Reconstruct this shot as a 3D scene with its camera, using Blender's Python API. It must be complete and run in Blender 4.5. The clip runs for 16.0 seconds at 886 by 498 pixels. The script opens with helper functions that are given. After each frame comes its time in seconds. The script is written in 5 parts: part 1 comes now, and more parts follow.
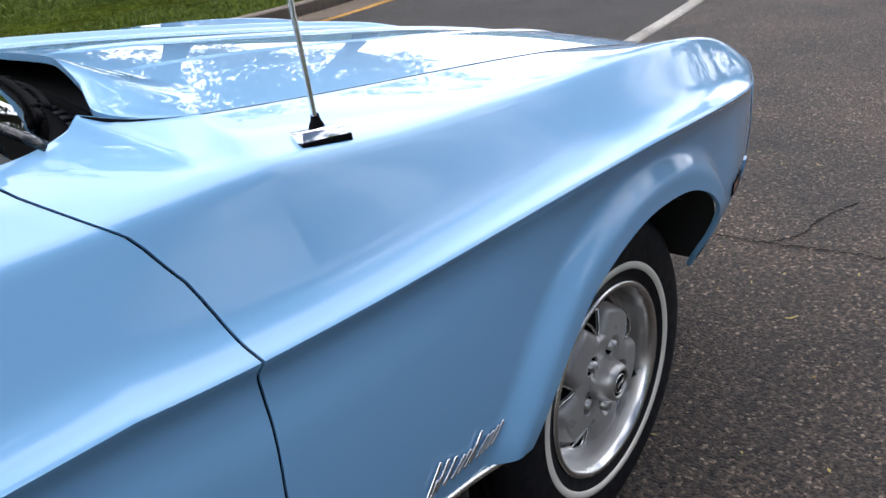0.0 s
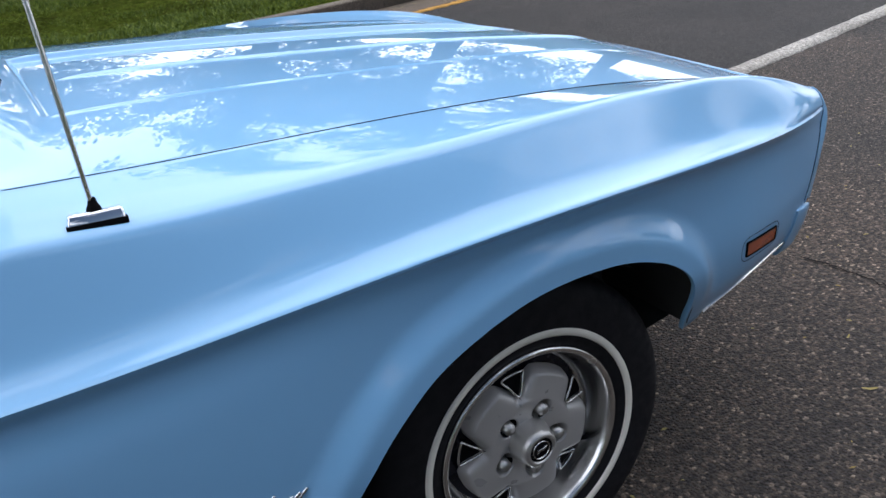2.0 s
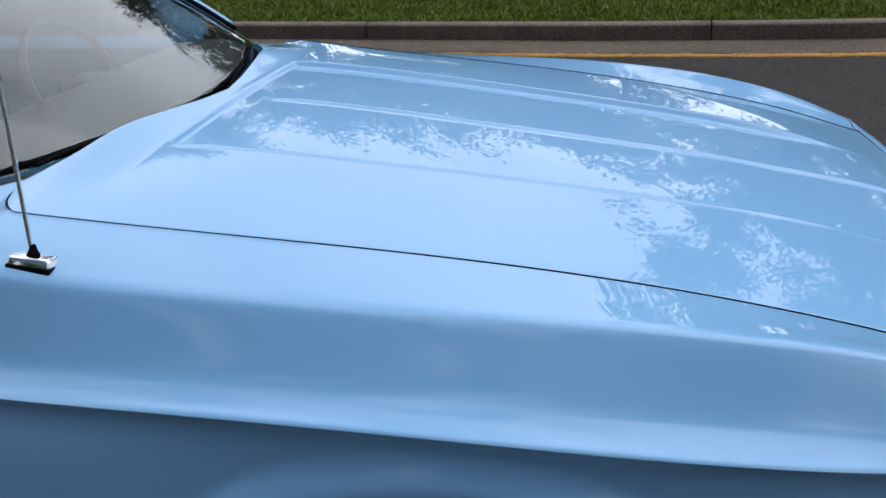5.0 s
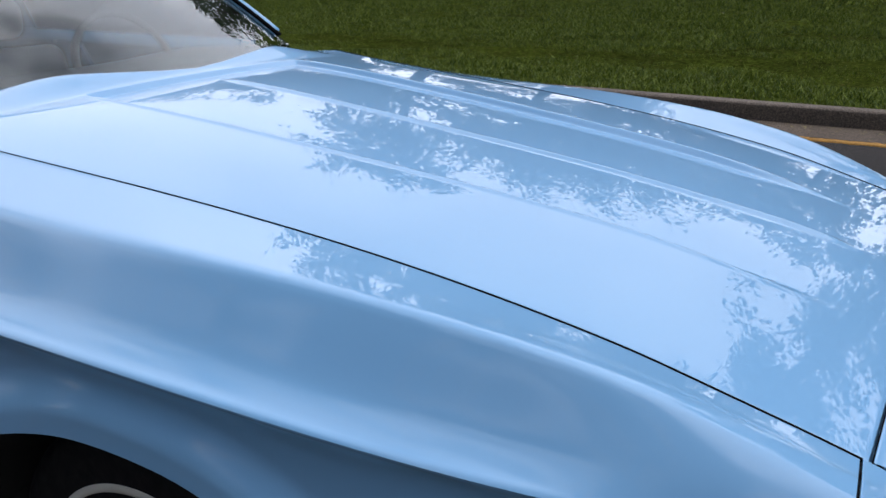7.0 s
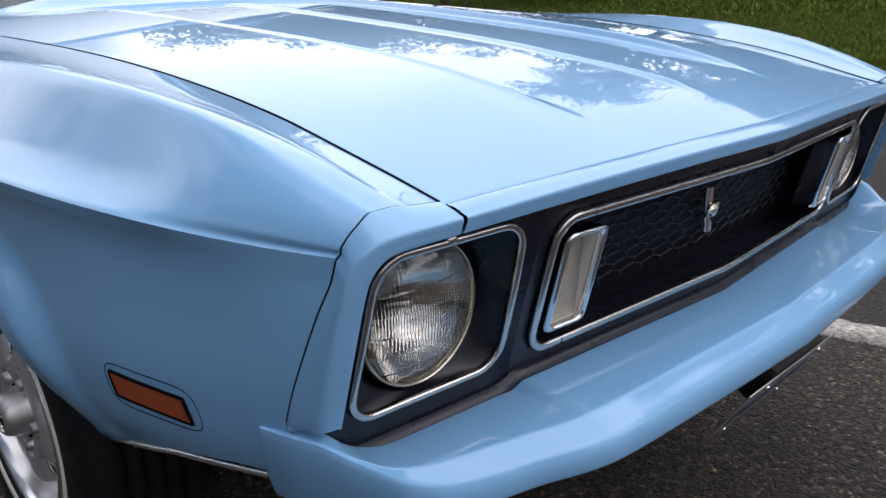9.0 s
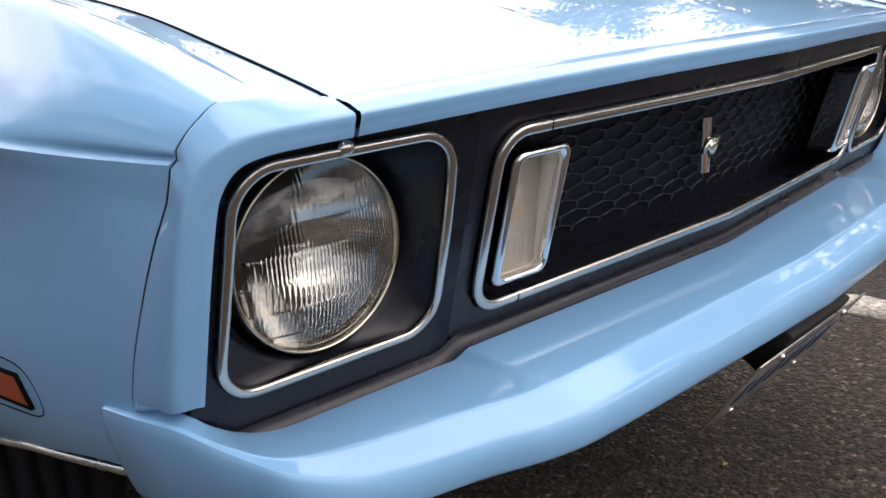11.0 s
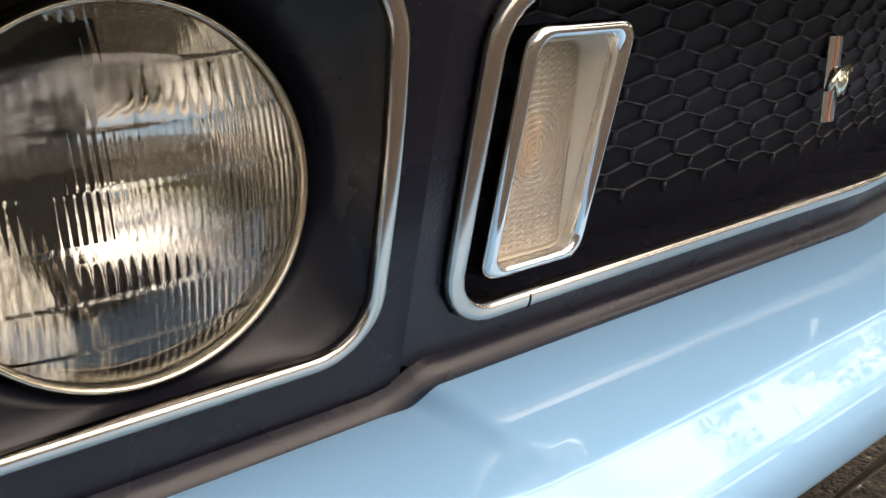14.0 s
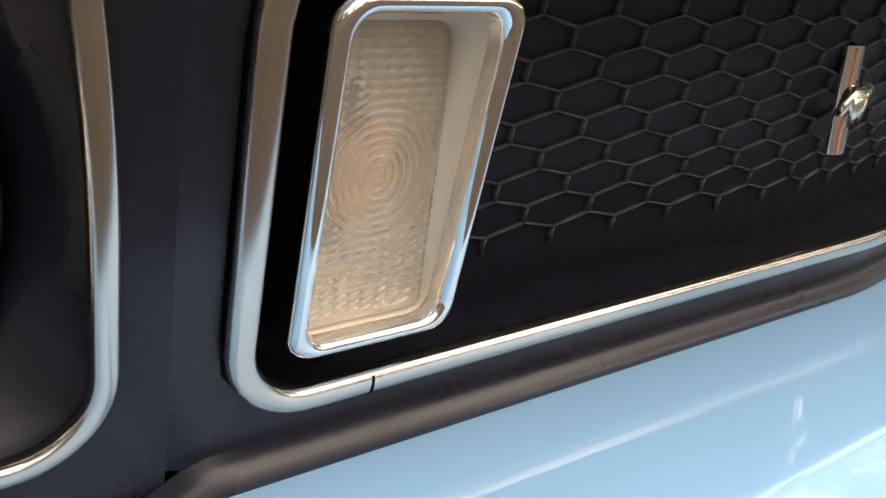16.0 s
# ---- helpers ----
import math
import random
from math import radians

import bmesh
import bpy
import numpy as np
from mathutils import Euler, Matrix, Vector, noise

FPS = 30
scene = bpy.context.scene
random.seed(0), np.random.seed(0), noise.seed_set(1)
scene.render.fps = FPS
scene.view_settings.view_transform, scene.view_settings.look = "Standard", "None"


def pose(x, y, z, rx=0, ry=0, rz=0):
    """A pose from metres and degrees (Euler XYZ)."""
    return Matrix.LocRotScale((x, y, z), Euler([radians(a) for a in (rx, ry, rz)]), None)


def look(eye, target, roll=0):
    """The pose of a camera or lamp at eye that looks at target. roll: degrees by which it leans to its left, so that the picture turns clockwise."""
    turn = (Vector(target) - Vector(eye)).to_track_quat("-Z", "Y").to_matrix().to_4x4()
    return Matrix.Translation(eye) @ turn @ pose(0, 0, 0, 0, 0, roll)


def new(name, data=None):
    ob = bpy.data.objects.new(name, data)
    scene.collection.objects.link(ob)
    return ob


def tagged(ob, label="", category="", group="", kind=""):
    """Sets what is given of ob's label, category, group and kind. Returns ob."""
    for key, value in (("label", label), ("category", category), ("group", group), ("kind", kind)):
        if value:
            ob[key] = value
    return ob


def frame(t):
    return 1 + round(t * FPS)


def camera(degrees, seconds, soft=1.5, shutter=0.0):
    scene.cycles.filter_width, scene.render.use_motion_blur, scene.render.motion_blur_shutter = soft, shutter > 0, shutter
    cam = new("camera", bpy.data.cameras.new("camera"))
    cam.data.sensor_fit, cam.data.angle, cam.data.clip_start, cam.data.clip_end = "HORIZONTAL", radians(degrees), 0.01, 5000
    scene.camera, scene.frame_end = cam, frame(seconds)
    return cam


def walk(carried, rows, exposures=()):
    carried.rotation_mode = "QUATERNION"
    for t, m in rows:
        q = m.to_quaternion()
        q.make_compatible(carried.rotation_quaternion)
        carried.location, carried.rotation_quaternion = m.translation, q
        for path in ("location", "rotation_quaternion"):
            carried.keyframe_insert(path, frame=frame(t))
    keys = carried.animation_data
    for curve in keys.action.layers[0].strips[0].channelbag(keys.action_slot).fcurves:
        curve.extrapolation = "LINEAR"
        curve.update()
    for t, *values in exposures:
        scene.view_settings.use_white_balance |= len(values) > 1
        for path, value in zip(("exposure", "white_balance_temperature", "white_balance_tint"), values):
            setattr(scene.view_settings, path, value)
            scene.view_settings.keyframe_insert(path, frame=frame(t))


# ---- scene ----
cam = camera(56.44, 16.0)
PATH = [
    (0.0, look((-1.220, -1.495, 1.199), (-0.530, -0.889, 0.804), -4.79)),
    (0.5, look((-1.083, -1.554, 1.191), (-0.447, -0.895, 0.790), -5.60)),
    (1.0, look((-0.968, -1.615, 1.206), (-0.390, -0.908, 0.798), -6.42)),
    (1.5, look((-0.803, -1.741, 1.225), (-0.294, -0.984, 0.815), -7.16)),
    (2.0, look((-0.683, -1.849, 1.316), (-0.260, -1.051, 0.886), -7.18)),
    (2.5, look((-0.542, -1.782, 1.421), (-0.201, -0.961, 0.963), -2.12)),
    (3.0, look((-0.408, -1.775, 1.447), (-0.153, -0.935, 0.968), -1.48)),
    (3.5, look((-0.239, -1.772, 1.466), (-0.055, -0.919, 0.977), -1.46)),
    (4.0, look((-0.051, -1.805, 1.492), (0.068, -0.939, 1.008), 0.07)),
    (4.5, look((0.092, -1.792, 1.475), (0.070, -0.897, 1.029), -1.80)),
    (5.0, look((0.225, -1.739, 1.465), (0.036, -0.853, 1.040), -2.59)),
    (5.2, look((0.246, -1.724, 1.506), (0.037, -0.842, 1.084), 0.34)),
    (7.5, look((1.139, -1.434, 1.204), (0.628, -0.632, 0.895), -1.90)),
    (8.0, look((1.397, -1.359, 1.154), (0.813, -0.603, 0.860), -2.51)),
    (8.3, look((1.451, -1.290, 1.086), (0.820, -0.565, 0.812), -2.38)),
    (8.5, look((1.462, -1.253, 1.043), (0.813, -0.542, 0.770), -2.50)),
    (9.0, look((1.490, -1.177, 0.938), (0.792, -0.516, 0.663), -3.51)),
    (9.5, look((1.500, -1.100, 0.865), (0.786, -0.454, 0.596), -4.86)),
    (9.7, look((1.498, -1.079, 0.848), (0.785, -0.429, 0.587), -5.00)),
    (11.8, look((1.355, -0.932, 0.776), (0.643, -0.287, 0.499), -5.13)),
    (12.0, look((1.345, -0.918, 0.764), (0.624, -0.284, 0.484), -4.63)),
    (12.5, look((1.293, -0.871, 0.728), (0.554, -0.258, 0.449), -4.99)),
    (13.0, look((1.244, -0.817, 0.702), (0.486, -0.227, 0.425), -4.98)),
    (13.5, look((1.211, -0.773, 0.694), (0.455, -0.179, 0.421), -4.49)),
    (14.0, look((1.192, -0.724, 0.686), (0.455, -0.105, 0.416), -3.54)),
    (14.5, look((1.175, -0.687, 0.678), (0.436, -0.069, 0.410), -2.82)),
    (15.0, look((1.166, -0.651, 0.677), (0.415, -0.048, 0.410), -1.25)),
    (15.5, look((1.154, -0.603, 0.680), (0.402, -0.005, 0.404), -0.55)),
    (16.0, look((1.133, -0.563, 0.678), (0.387, 0.036, 0.385), 0.91)),
]
EXPOSURES = [(0.0, -0.52, 6350, 14), (1.5, -0.62, 6150, 13), (3.5, -1.10, 6300, 12), (5.0, -1.27, 6250, 13), (8.0, -1.34, 6300, 16), (9.7, -0.76, 6700, 17), (12.0, -0.45, 7850, 18), (13.0, -0.20, 8600, 17), (16.0, 0.02, 9300, 18)]
walk(cam, PATH, EXPOSURES)

import functools

# ---- light ----
world = bpy.data.worlds.new("world")
scene.world = world
world.use_nodes = True
wt = world.node_tree
sky = wt.nodes.new("ShaderNodeTexSky")
sky.sky_type = "NISHITA"
sky.sun_disc = False
sky.sun_elevation = radians(57)
sky.sun_rotation = radians(78)
sky.air_density, sky.dust_density = 1.0, 2.0
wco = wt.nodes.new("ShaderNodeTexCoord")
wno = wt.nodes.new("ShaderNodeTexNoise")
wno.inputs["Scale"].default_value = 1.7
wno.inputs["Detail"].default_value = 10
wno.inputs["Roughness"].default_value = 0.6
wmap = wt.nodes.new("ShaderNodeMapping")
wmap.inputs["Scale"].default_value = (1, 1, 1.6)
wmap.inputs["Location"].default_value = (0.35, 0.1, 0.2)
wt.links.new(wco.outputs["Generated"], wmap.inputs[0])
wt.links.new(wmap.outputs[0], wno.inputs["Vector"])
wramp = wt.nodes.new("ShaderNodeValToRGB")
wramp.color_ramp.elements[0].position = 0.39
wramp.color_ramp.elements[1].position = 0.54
# cloud cover tilted towards +y, added to dim the light on the near side
wtilt = wt.nodes.new("ShaderNodeVectorMath")
wtilt.operation = "DOT_PRODUCT"
wtilt.inputs[1].default_value = (0.0, 0.188, 0.0)
wt.links.new(wco.outputs["Generated"], wtilt.inputs[0])
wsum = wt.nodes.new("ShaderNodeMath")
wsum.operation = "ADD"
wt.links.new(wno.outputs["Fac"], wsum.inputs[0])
wt.links.new(wtilt.outputs["Value"], wsum.inputs[1])
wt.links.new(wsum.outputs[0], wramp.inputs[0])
wgrey = wt.nodes.new("ShaderNodeTexNoise")
wgrey.inputs["Scale"].default_value = 3.1
wgrey.inputs["Detail"].default_value = 7
wt.links.new(wmap.outputs[0], wgrey.inputs["Vector"])
wtone = wt.nodes.new("ShaderNodeMix")
wtone.data_type = "RGBA"
wtone.inputs["A"].default_value = (19.0, 20.5, 24.0, 1)
wtone.inputs["B"].default_value = (48.5, 49.5, 51.0, 1)
wt.links.new(wgrey.outputs["Fac"], wtone.inputs["Factor"])
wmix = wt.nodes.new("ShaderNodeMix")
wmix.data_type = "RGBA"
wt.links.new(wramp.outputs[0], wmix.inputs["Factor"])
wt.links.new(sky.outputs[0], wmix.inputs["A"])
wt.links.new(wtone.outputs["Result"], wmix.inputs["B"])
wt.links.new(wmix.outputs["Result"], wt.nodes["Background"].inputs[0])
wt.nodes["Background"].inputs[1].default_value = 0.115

sun = new("sun", bpy.data.lights.new("sun", "SUN"))
sun.data.energy = 1.2
sun.data.angle = radians(60)
sun.data.color = (1.0, 0.96, 0.9)
sun.matrix_world = look((5.0, 2.2, 8.5), (0, 0, 0))


# ---- materials ----
def material(name, base, rough=0.5, metal=0.0, spec=0.5, coat=0.0, coat_rough=0.03, vary=0.0, scale=6.0, bump=0.0,
             bump_scale=200.0, second=None, transmission=0.0, ior=1.5, rough_vary=0.0):
    """A principled material with a grain and a broader variation of tone, in metres."""
    m = bpy.data.materials.new(name)
    m.use_nodes = True
    t = m.node_tree
    b = t.nodes["Principled BSDF"]
    b.inputs["Base Color"].default_value = (*base, 1)
    b.inputs["Roughness"].default_value = rough
    b.inputs["Metallic"].default_value = metal
    b.inputs["Specular IOR Level"].default_value = spec
    b.inputs["Coat Weight"].default_value = coat
    b.inputs["Coat Roughness"].default_value = coat_rough
    b.inputs["Transmission Weight"].default_value = transmission
    b.inputs["IOR"].default_value = ior
    co = t.nodes.new("ShaderNodeTexCoord")
    if vary:
        n1 = t.nodes.new("ShaderNodeTexNoise")
        n1.inputs["Scale"].default_value = scale
        n1.inputs["Detail"].default_value = 6
        t.links.new(co.outputs["Object"], n1.inputs["Vector"])
        mix = t.nodes.new("ShaderNodeMix")
        mix.data_type = "RGBA"
        mix.inputs["A"].default_value = (*(c * (1 - vary) for c in base), 1)
        mix.inputs["B"].default_value = (*(second or [min(1, c * (1 + vary)) for c in base]), 1)
        t.links.new(n1.outputs["Fac"], mix.inputs["Factor"])
        t.links.new(mix.outputs["Result"], b.inputs["Base Color"])
    if rough_vary:
        n3 = t.nodes.new("ShaderNodeTexNoise")
        n3.inputs["Scale"].default_value = scale * 2.5
        n3.inputs["Detail"].default_value = 8
        t.links.new(co.outputs["Object"], n3.inputs["Vector"])
        mr = t.nodes.new("ShaderNodeMapRange")
        mr.inputs["From Min"].default_value, mr.inputs["From Max"].default_value = 0.3, 0.7
        mr.inputs["To Min"].default_value, mr.inputs["To Max"].default_value = rough - rough_vary, rough + rough_vary
        t.links.new(n3.outputs["Fac"], mr.inputs["Value"])
        t.links.new(mr.outputs[0], b.inputs["Roughness"])
    if bump:
        n2 = t.nodes.new("ShaderNodeTexNoise")
        n2.inputs["Scale"].default_value = bump_scale
        n2.inputs["Detail"].default_value = 3
        t.links.new(co.outputs["Object"], n2.inputs["Vector"])
        bp = t.nodes.new("ShaderNodeBump")
        bp.inputs["Strength"].default_value = bump
        bp.inputs["Distance"].default_value = 0.002
        t.links.new(n2.outputs["Fac"], bp.inputs["Height"])
        t.links.new(bp.outputs[0], b.inputs["Normal"])
    return m


PAINT = material("light_blue_paint", (0.212, 0.452, 0.72), 0.40, spec=0.12, coat=1.0, coat_rough=0.01, vary=0.02, scale=3.0)
PAINT.node_tree.nodes["Principled BSDF"].inputs["Coat IOR"].default_value = 1.56
CHROME = material("chrome", (0.82, 0.82, 0.82), 0.07, metal=1.0, vary=0.02, scale=12, rough_vary=0.012)
BRIGHT = material("brushed_bright_trim", (0.60, 0.565, 0.53), 0.19, metal=1.0, vary=0.03, scale=7, rough_vary=0.012)
RINGMETAL = material("aged_ring_metal", (0.55, 0.50, 0.41), 0.22, metal=1.0, vary=0.06, scale=14, rough_vary=0.03)
SATIN = material("satin_black", (0.0100, 0.0110, 0.0195), 0.29, spec=0.36, vary=0.25, scale=8, rough_vary=0.07, bump=0.06, bump_scale=500)
MESHPL = material("black_plastic", (0.0070, 0.0078, 0.0140), 0.5, spec=0.15, vary=0.3, scale=25, rough_vary=0.1)
RIB = material("grey_edged_plastic", (0.034, 0.037, 0.050), 0.45, spec=0.25, vary=0.3, scale=40)
DARK = material("dark_underbody", (0.012, 0.012, 0.012), 0.8, vary=0.4, scale=10)
RUBBER = material("tyre_rubber", (0.008, 0.008, 0.010), 0.68, spec=0.22, vary=0.25, scale=20, bump=0.25, bump_scale=300, rough_vary=0.1)
WHITE = material("whitewall", (0.82, 0.78, 0.68), 0.55, vary=0.07, scale=18, bump=0.1)
ARGENT = material("argent_grey_paint", (0.46, 0.445, 0.425), 0.32, metal=0.3, vary=0.07, scale=12, rough_vary=0.06, bump=0.03)
STEEL = material("polished_steel", (0.76, 0.755, 0.74), 0.25, metal=1.0, vary=0.05, scale=5, rough_vary=0.03)
CAPMETAL = material("satin_aluminium", (0.56, 0.55, 0.53), 0.36, metal=0.8, vary=0.05, scale=20, rough_vary=0.04)
AMBER = material("amber_lens", (0.42, 0.075, 0.018), 0.22, coat=0.6, vary=0.12, scale=60, bump=0.3, bump_scale=260)
# black rubber, also laid in gaps and recesses in place of shade
GAP_AND_RUBBER = material("gap_shade_and_black_rubber", (0.005, 0.005, 0.006), 0.8, spec=0.03, vary=0.2)
LAMPGLASS = material("moulded_lens_glass", (0.96, 0.96, 0.94), 0.02, transmission=1.0, ior=1.46, bump=0.04, bump_scale=120)
REFLECTOR = material("silvered_reflector", (0.54, 0.53, 0.51), 0.05, metal=1.0, vary=0.06, scale=25, rough_vary=0.02)
RIBBED = material("ribbed_lens_plastic", (0.93, 0.87, 0.78), 0.16, transmission=0.80, ior=1.45, vary=0.04, scale=30)
BULB = material("amber_bulb", (0.74, 0.38, 0.13), 0.25, coat=0.5, vary=0.1, scale=40)
HOUSING = material("cream_lamp_housing", (0.60, 0.55, 0.465), 0.45, vary=0.1, scale=20)
WINDOW = material("tinted_glass", (0.80, 0.88, 0.85), 0.0, transmission=1.0, ior=1.5)
VINYL = material("blue_grey_vinyl", (0.035, 0.042, 0.06), 0.5, vary=0.2, scale=14, bump=0.3, bump_scale=250)
DASH = material("dark_dash_vinyl", (0.03, 0.033, 0.04), 0.55, vary=0.2, scale=10, bump=0.3, bump_scale=300)
ALU = material("plate_aluminium", (0.56, 0.55, 0.53), 0.35, metal=0.8, vary=0.15, scale=18, rough_vary=0.1)
BARBLUE = material("dull_blue_ink", (0.08, 0.10, 0.16), 0.5, vary=0.2, scale=30)
EMRED = material("badge_red", (0.42, 0.12, 0.07), 0.3, coat=0.5, vary=0.1)
EMBLUE = material("badge_blue", (0.07, 0.10, 0.24), 0.3, coat=0.5, vary=0.1)
BONE = material("badge_pale_metal", (0.72, 0.72, 0.62), 0.2, metal=0.9, vary=0.1, scale=60)
LOWTRIM = material("aluminium_moulding", (0.75, 0.74, 0.71), 0.25, metal=1.0, vary=0.08, scale=20, rough_vary=0.05)


def ground_material(name, tones, stone, scale, bump, stain, pit=0.38):
    """Rolled aggregate: stones of mixed tone in a dark binder, with broad stains."""
    m = bpy.data.materials.new(name)
    m.use_nodes = True
    t = m.node_tree
    b = t.nodes["Principled BSDF"]
    b.inputs["Roughness"].default_value = 0.85
    co = t.nodes.new("ShaderNodeTexCoord")
    vo = t.nodes.new("ShaderNodeTexVoronoi")
    vo.inputs["Scale"].default_value = scale
    vo.inputs["Randomness"].default_value = 1.0
    t.links.new(co.outputs["Object"], vo.inputs["Vector"])
    sep = t.nodes.new("ShaderNodeSeparateColor")
    t.links.new(vo.outputs["Color"], sep.inputs[0])
    ramp = t.nodes.new("ShaderNodeValToRGB")
    ramp.color_ramp.elements[0].color = (*tones[0], 1)
    ramp.color_ramp.elements[1].color = (*stone, 1)
    ramp.color_ramp.elements[1].position = 1.0
    e = ramp.color_ramp.elements.new(0.55)
    e.color = (*tones[1], 1)
    e = ramp.color_ramp.elements.new(0.93)
    e.color = (*tones[2], 1)
    t.links.new(sep.outputs[0], ramp.inputs[0])
    fine = t.nodes.new("ShaderNodeTexNoise")
    fine.inputs["Scale"].default_value = scale * 0.45
    fine.inputs["Detail"].default_value = 8
    fine.inputs["Roughness"].default_value = 0.7
    t.links.new(co.outputs["Object"], fine.inputs["Vector"])
    r3 = t.nodes.new("ShaderNodeValToRGB")
    r3.color_ramp.elements[0].position, r3.color_ramp.elements[1].position = 0.36, 0.64
    r3.color_ramp.elements[0].color = (pit, pit * 0.98, pit * 0.95, 1)
    r3.color_ramp.elements[1].color = (1.88 - pit, 1.84 - pit, 1.78 - pit, 1)
    t.links.new(fine.outputs["Fac"], r3.inputs[0])
    grain = t.nodes.new("ShaderNodeMix")
    grain.data_type, grain.blend_type = "RGBA", "MULTIPLY"
    grain.inputs["Factor"].default_value = 1.0
    t.links.new(ramp.outputs[0], grain.inputs["A"])
    t.links.new(r3.outputs[0], grain.inputs["B"])
    big = t.nodes.new("ShaderNodeTexNoise")
    big.inputs["Scale"].default_value = 0.9
    big.inputs["Detail"].default_value = 9
    big.inputs["Roughness"].default_value = 0.65
    t.links.new(co.outputs["Object"], big.inputs["Vector"])
    r2 = t.nodes.new("ShaderNodeValToRGB")
    r2.color_ramp.elements[0].position, r2.color_ramp.elements[1].position = 0.38, 0.66
    r2.color_ramp.elements[0].color = (0.62, 0.60, 0.58, 1)
    r2.color_ramp.elements[1].color = (*stain, 1)
    t.links.new(big.outputs["Fac"], r2.inputs[0])
    mul = t.nodes.new("ShaderNodeMix")
    mul.data_type, mul.blend_type = "RGBA", "MULTIPLY"
    mul.inputs["Factor"].default_value = 1.0
    t.links.new(grain.outputs["Result"], mul.inputs["A"])
    t.links.new(r2.outputs[0], mul.inputs["B"])
    t.links.new(mul.outputs["Result"], b.inputs["Base Color"])
    bp = t.nodes.new("ShaderNodeBump")
    bp.inputs["Strength"].default_value = bump
    bp.inputs["Distance"].default_value = 0.008
    lump = t.nodes.new("ShaderNodeMath")
    lump.operation = "SUBTRACT"
    t.links.new(fine.outputs["Fac"], lump.inputs[0])
    t.links.new(vo.outputs["Distance"], lump.inputs[1])
    t.links.new(lump.outputs[0], bp.inputs["Height"])
    t.links.new(bp.outputs[0], b.inputs["Normal"])
    return m


ASPHALT = ground_material("worn_asphalt", [(0.012, 0.0104, 0.0095), (0.043, 0.0365, 0.0322), (0.084, 0.071, 0.062)], (0.24, 0.212, 0.182), 120, 1.0, (1.45, 1.26, 1.08), 0.16)
LANE = ground_material("lane_asphalt", [(0.014, 0.0125, 0.0117), (0.028, 0.025, 0.0228), (0.046, 0.041, 0.037)], (0.11, 0.10, 0.09), 130, 0.9, (1.15, 1.1, 1.06), 0.25)
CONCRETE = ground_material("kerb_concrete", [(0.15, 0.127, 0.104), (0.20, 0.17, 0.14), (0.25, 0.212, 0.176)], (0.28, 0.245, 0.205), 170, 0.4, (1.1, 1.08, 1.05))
KERBFACE = ground_material("darker_kerb_concrete", [(0.065, 0.055, 0.046), (0.095, 0.08, 0.066), (0.125, 0.105, 0.087)], (0.16, 0.135, 0.11), 170, 0.5, (1.15, 1.1, 1.05))
GUTTER = ground_material("gutter_grit", [(0.10, 0.078, 0.06), (0.15, 0.12, 0.092), (0.20, 0.16, 0.123)], (0.25, 0.205, 0.16), 120, 0.7, (1.1, 1.05, 1.0))
LINEWHITE = ground_material("worn_white_road_paint", [(0.34, 0.33, 0.31), (0.50, 0.48, 0.45), (0.58, 0.56, 0.52)], (0.62, 0.60, 0.56), 130, 0.6, (1.1, 1.1, 1.08))
LINEYELLOW = ground_material("worn_yellow_road_paint", [(0.36, 0.19, 0.03), (0.55, 0.29, 0.045), (0.62, 0.34, 0.06)], (0.66, 0.38, 0.09), 130, 0.6, (1.1, 1.1, 1.1))
SOIL = ground_material("turf_soil", [(0.026, 0.036, 0.006), (0.044, 0.062, 0.010), (0.064, 0.086, 0.016)], (0.105, 0.095, 0.035), 40, 0.8, (1.2, 1.2, 1.0))
SOIL.node_tree.nodes["Principled BSDF"].inputs["Specular IOR Level"].default_value = 0.0


def island_material(name, dark, light, rough=0.6):
    """Leaves and blades: each island takes its own tone."""
    m = bpy.data.materials.new(name)
    m.use_nodes = True
    t = m.node_tree
    b = t.nodes["Principled BSDF"]
    g = t.nodes.new("ShaderNodeNewGeometry")
    mix = t.nodes.new("ShaderNodeMix")
    mix.data_type = "RGBA"
    mix.inputs["A"].default_value = (*dark, 1)
    mix.inputs["B"].default_value = (*light, 1)
    t.links.new(g.outputs["Random Per Island"], mix.inputs["Factor"])
    t.links.new(mix.outputs["Result"], b.inputs["Base Color"])
    b.inputs["Roughness"].default_value = rough
    b.inputs["Specular IOR Level"].default_value = 0.3
    return m


GRASS = island_material("grass_blades", (0.030, 0.068, 0.004), (0.205, 0.260, 0.024))
LEAF = island_material("tree_leaves", (0.040, 0.075, 0.018), (0.110, 0.165, 0.050))
BARK = material("bark", (0.09, 0.07, 0.05), 0.9, vary=0.4, scale=8, bump=0.8, bump_scale=30)
LITTER = island_material("leaf_litter", (0.20, 0.13, 0.03), (0.42, 0.36, 0.12), 0.7)


# ---- mesh helpers ----
def part(name, me, mat, parent=None, label=""):
    """Links a mesh or a bmesh as one object under a thing or a part."""
    if isinstance(me, bmesh.types.BMesh):
        bm, me = me, bpy.data.meshes.new(name)
        bm.to_mesh(me)
        bm.free()
    me.polygons.foreach_set("use_smooth", [True] * len(me.polygons))
    if mat and not me.materials:
        me.materials.append(mat)
    ob = new(name, me)
    ob.parent = parent
    if label:
        tagged(ob, label)
    return ob


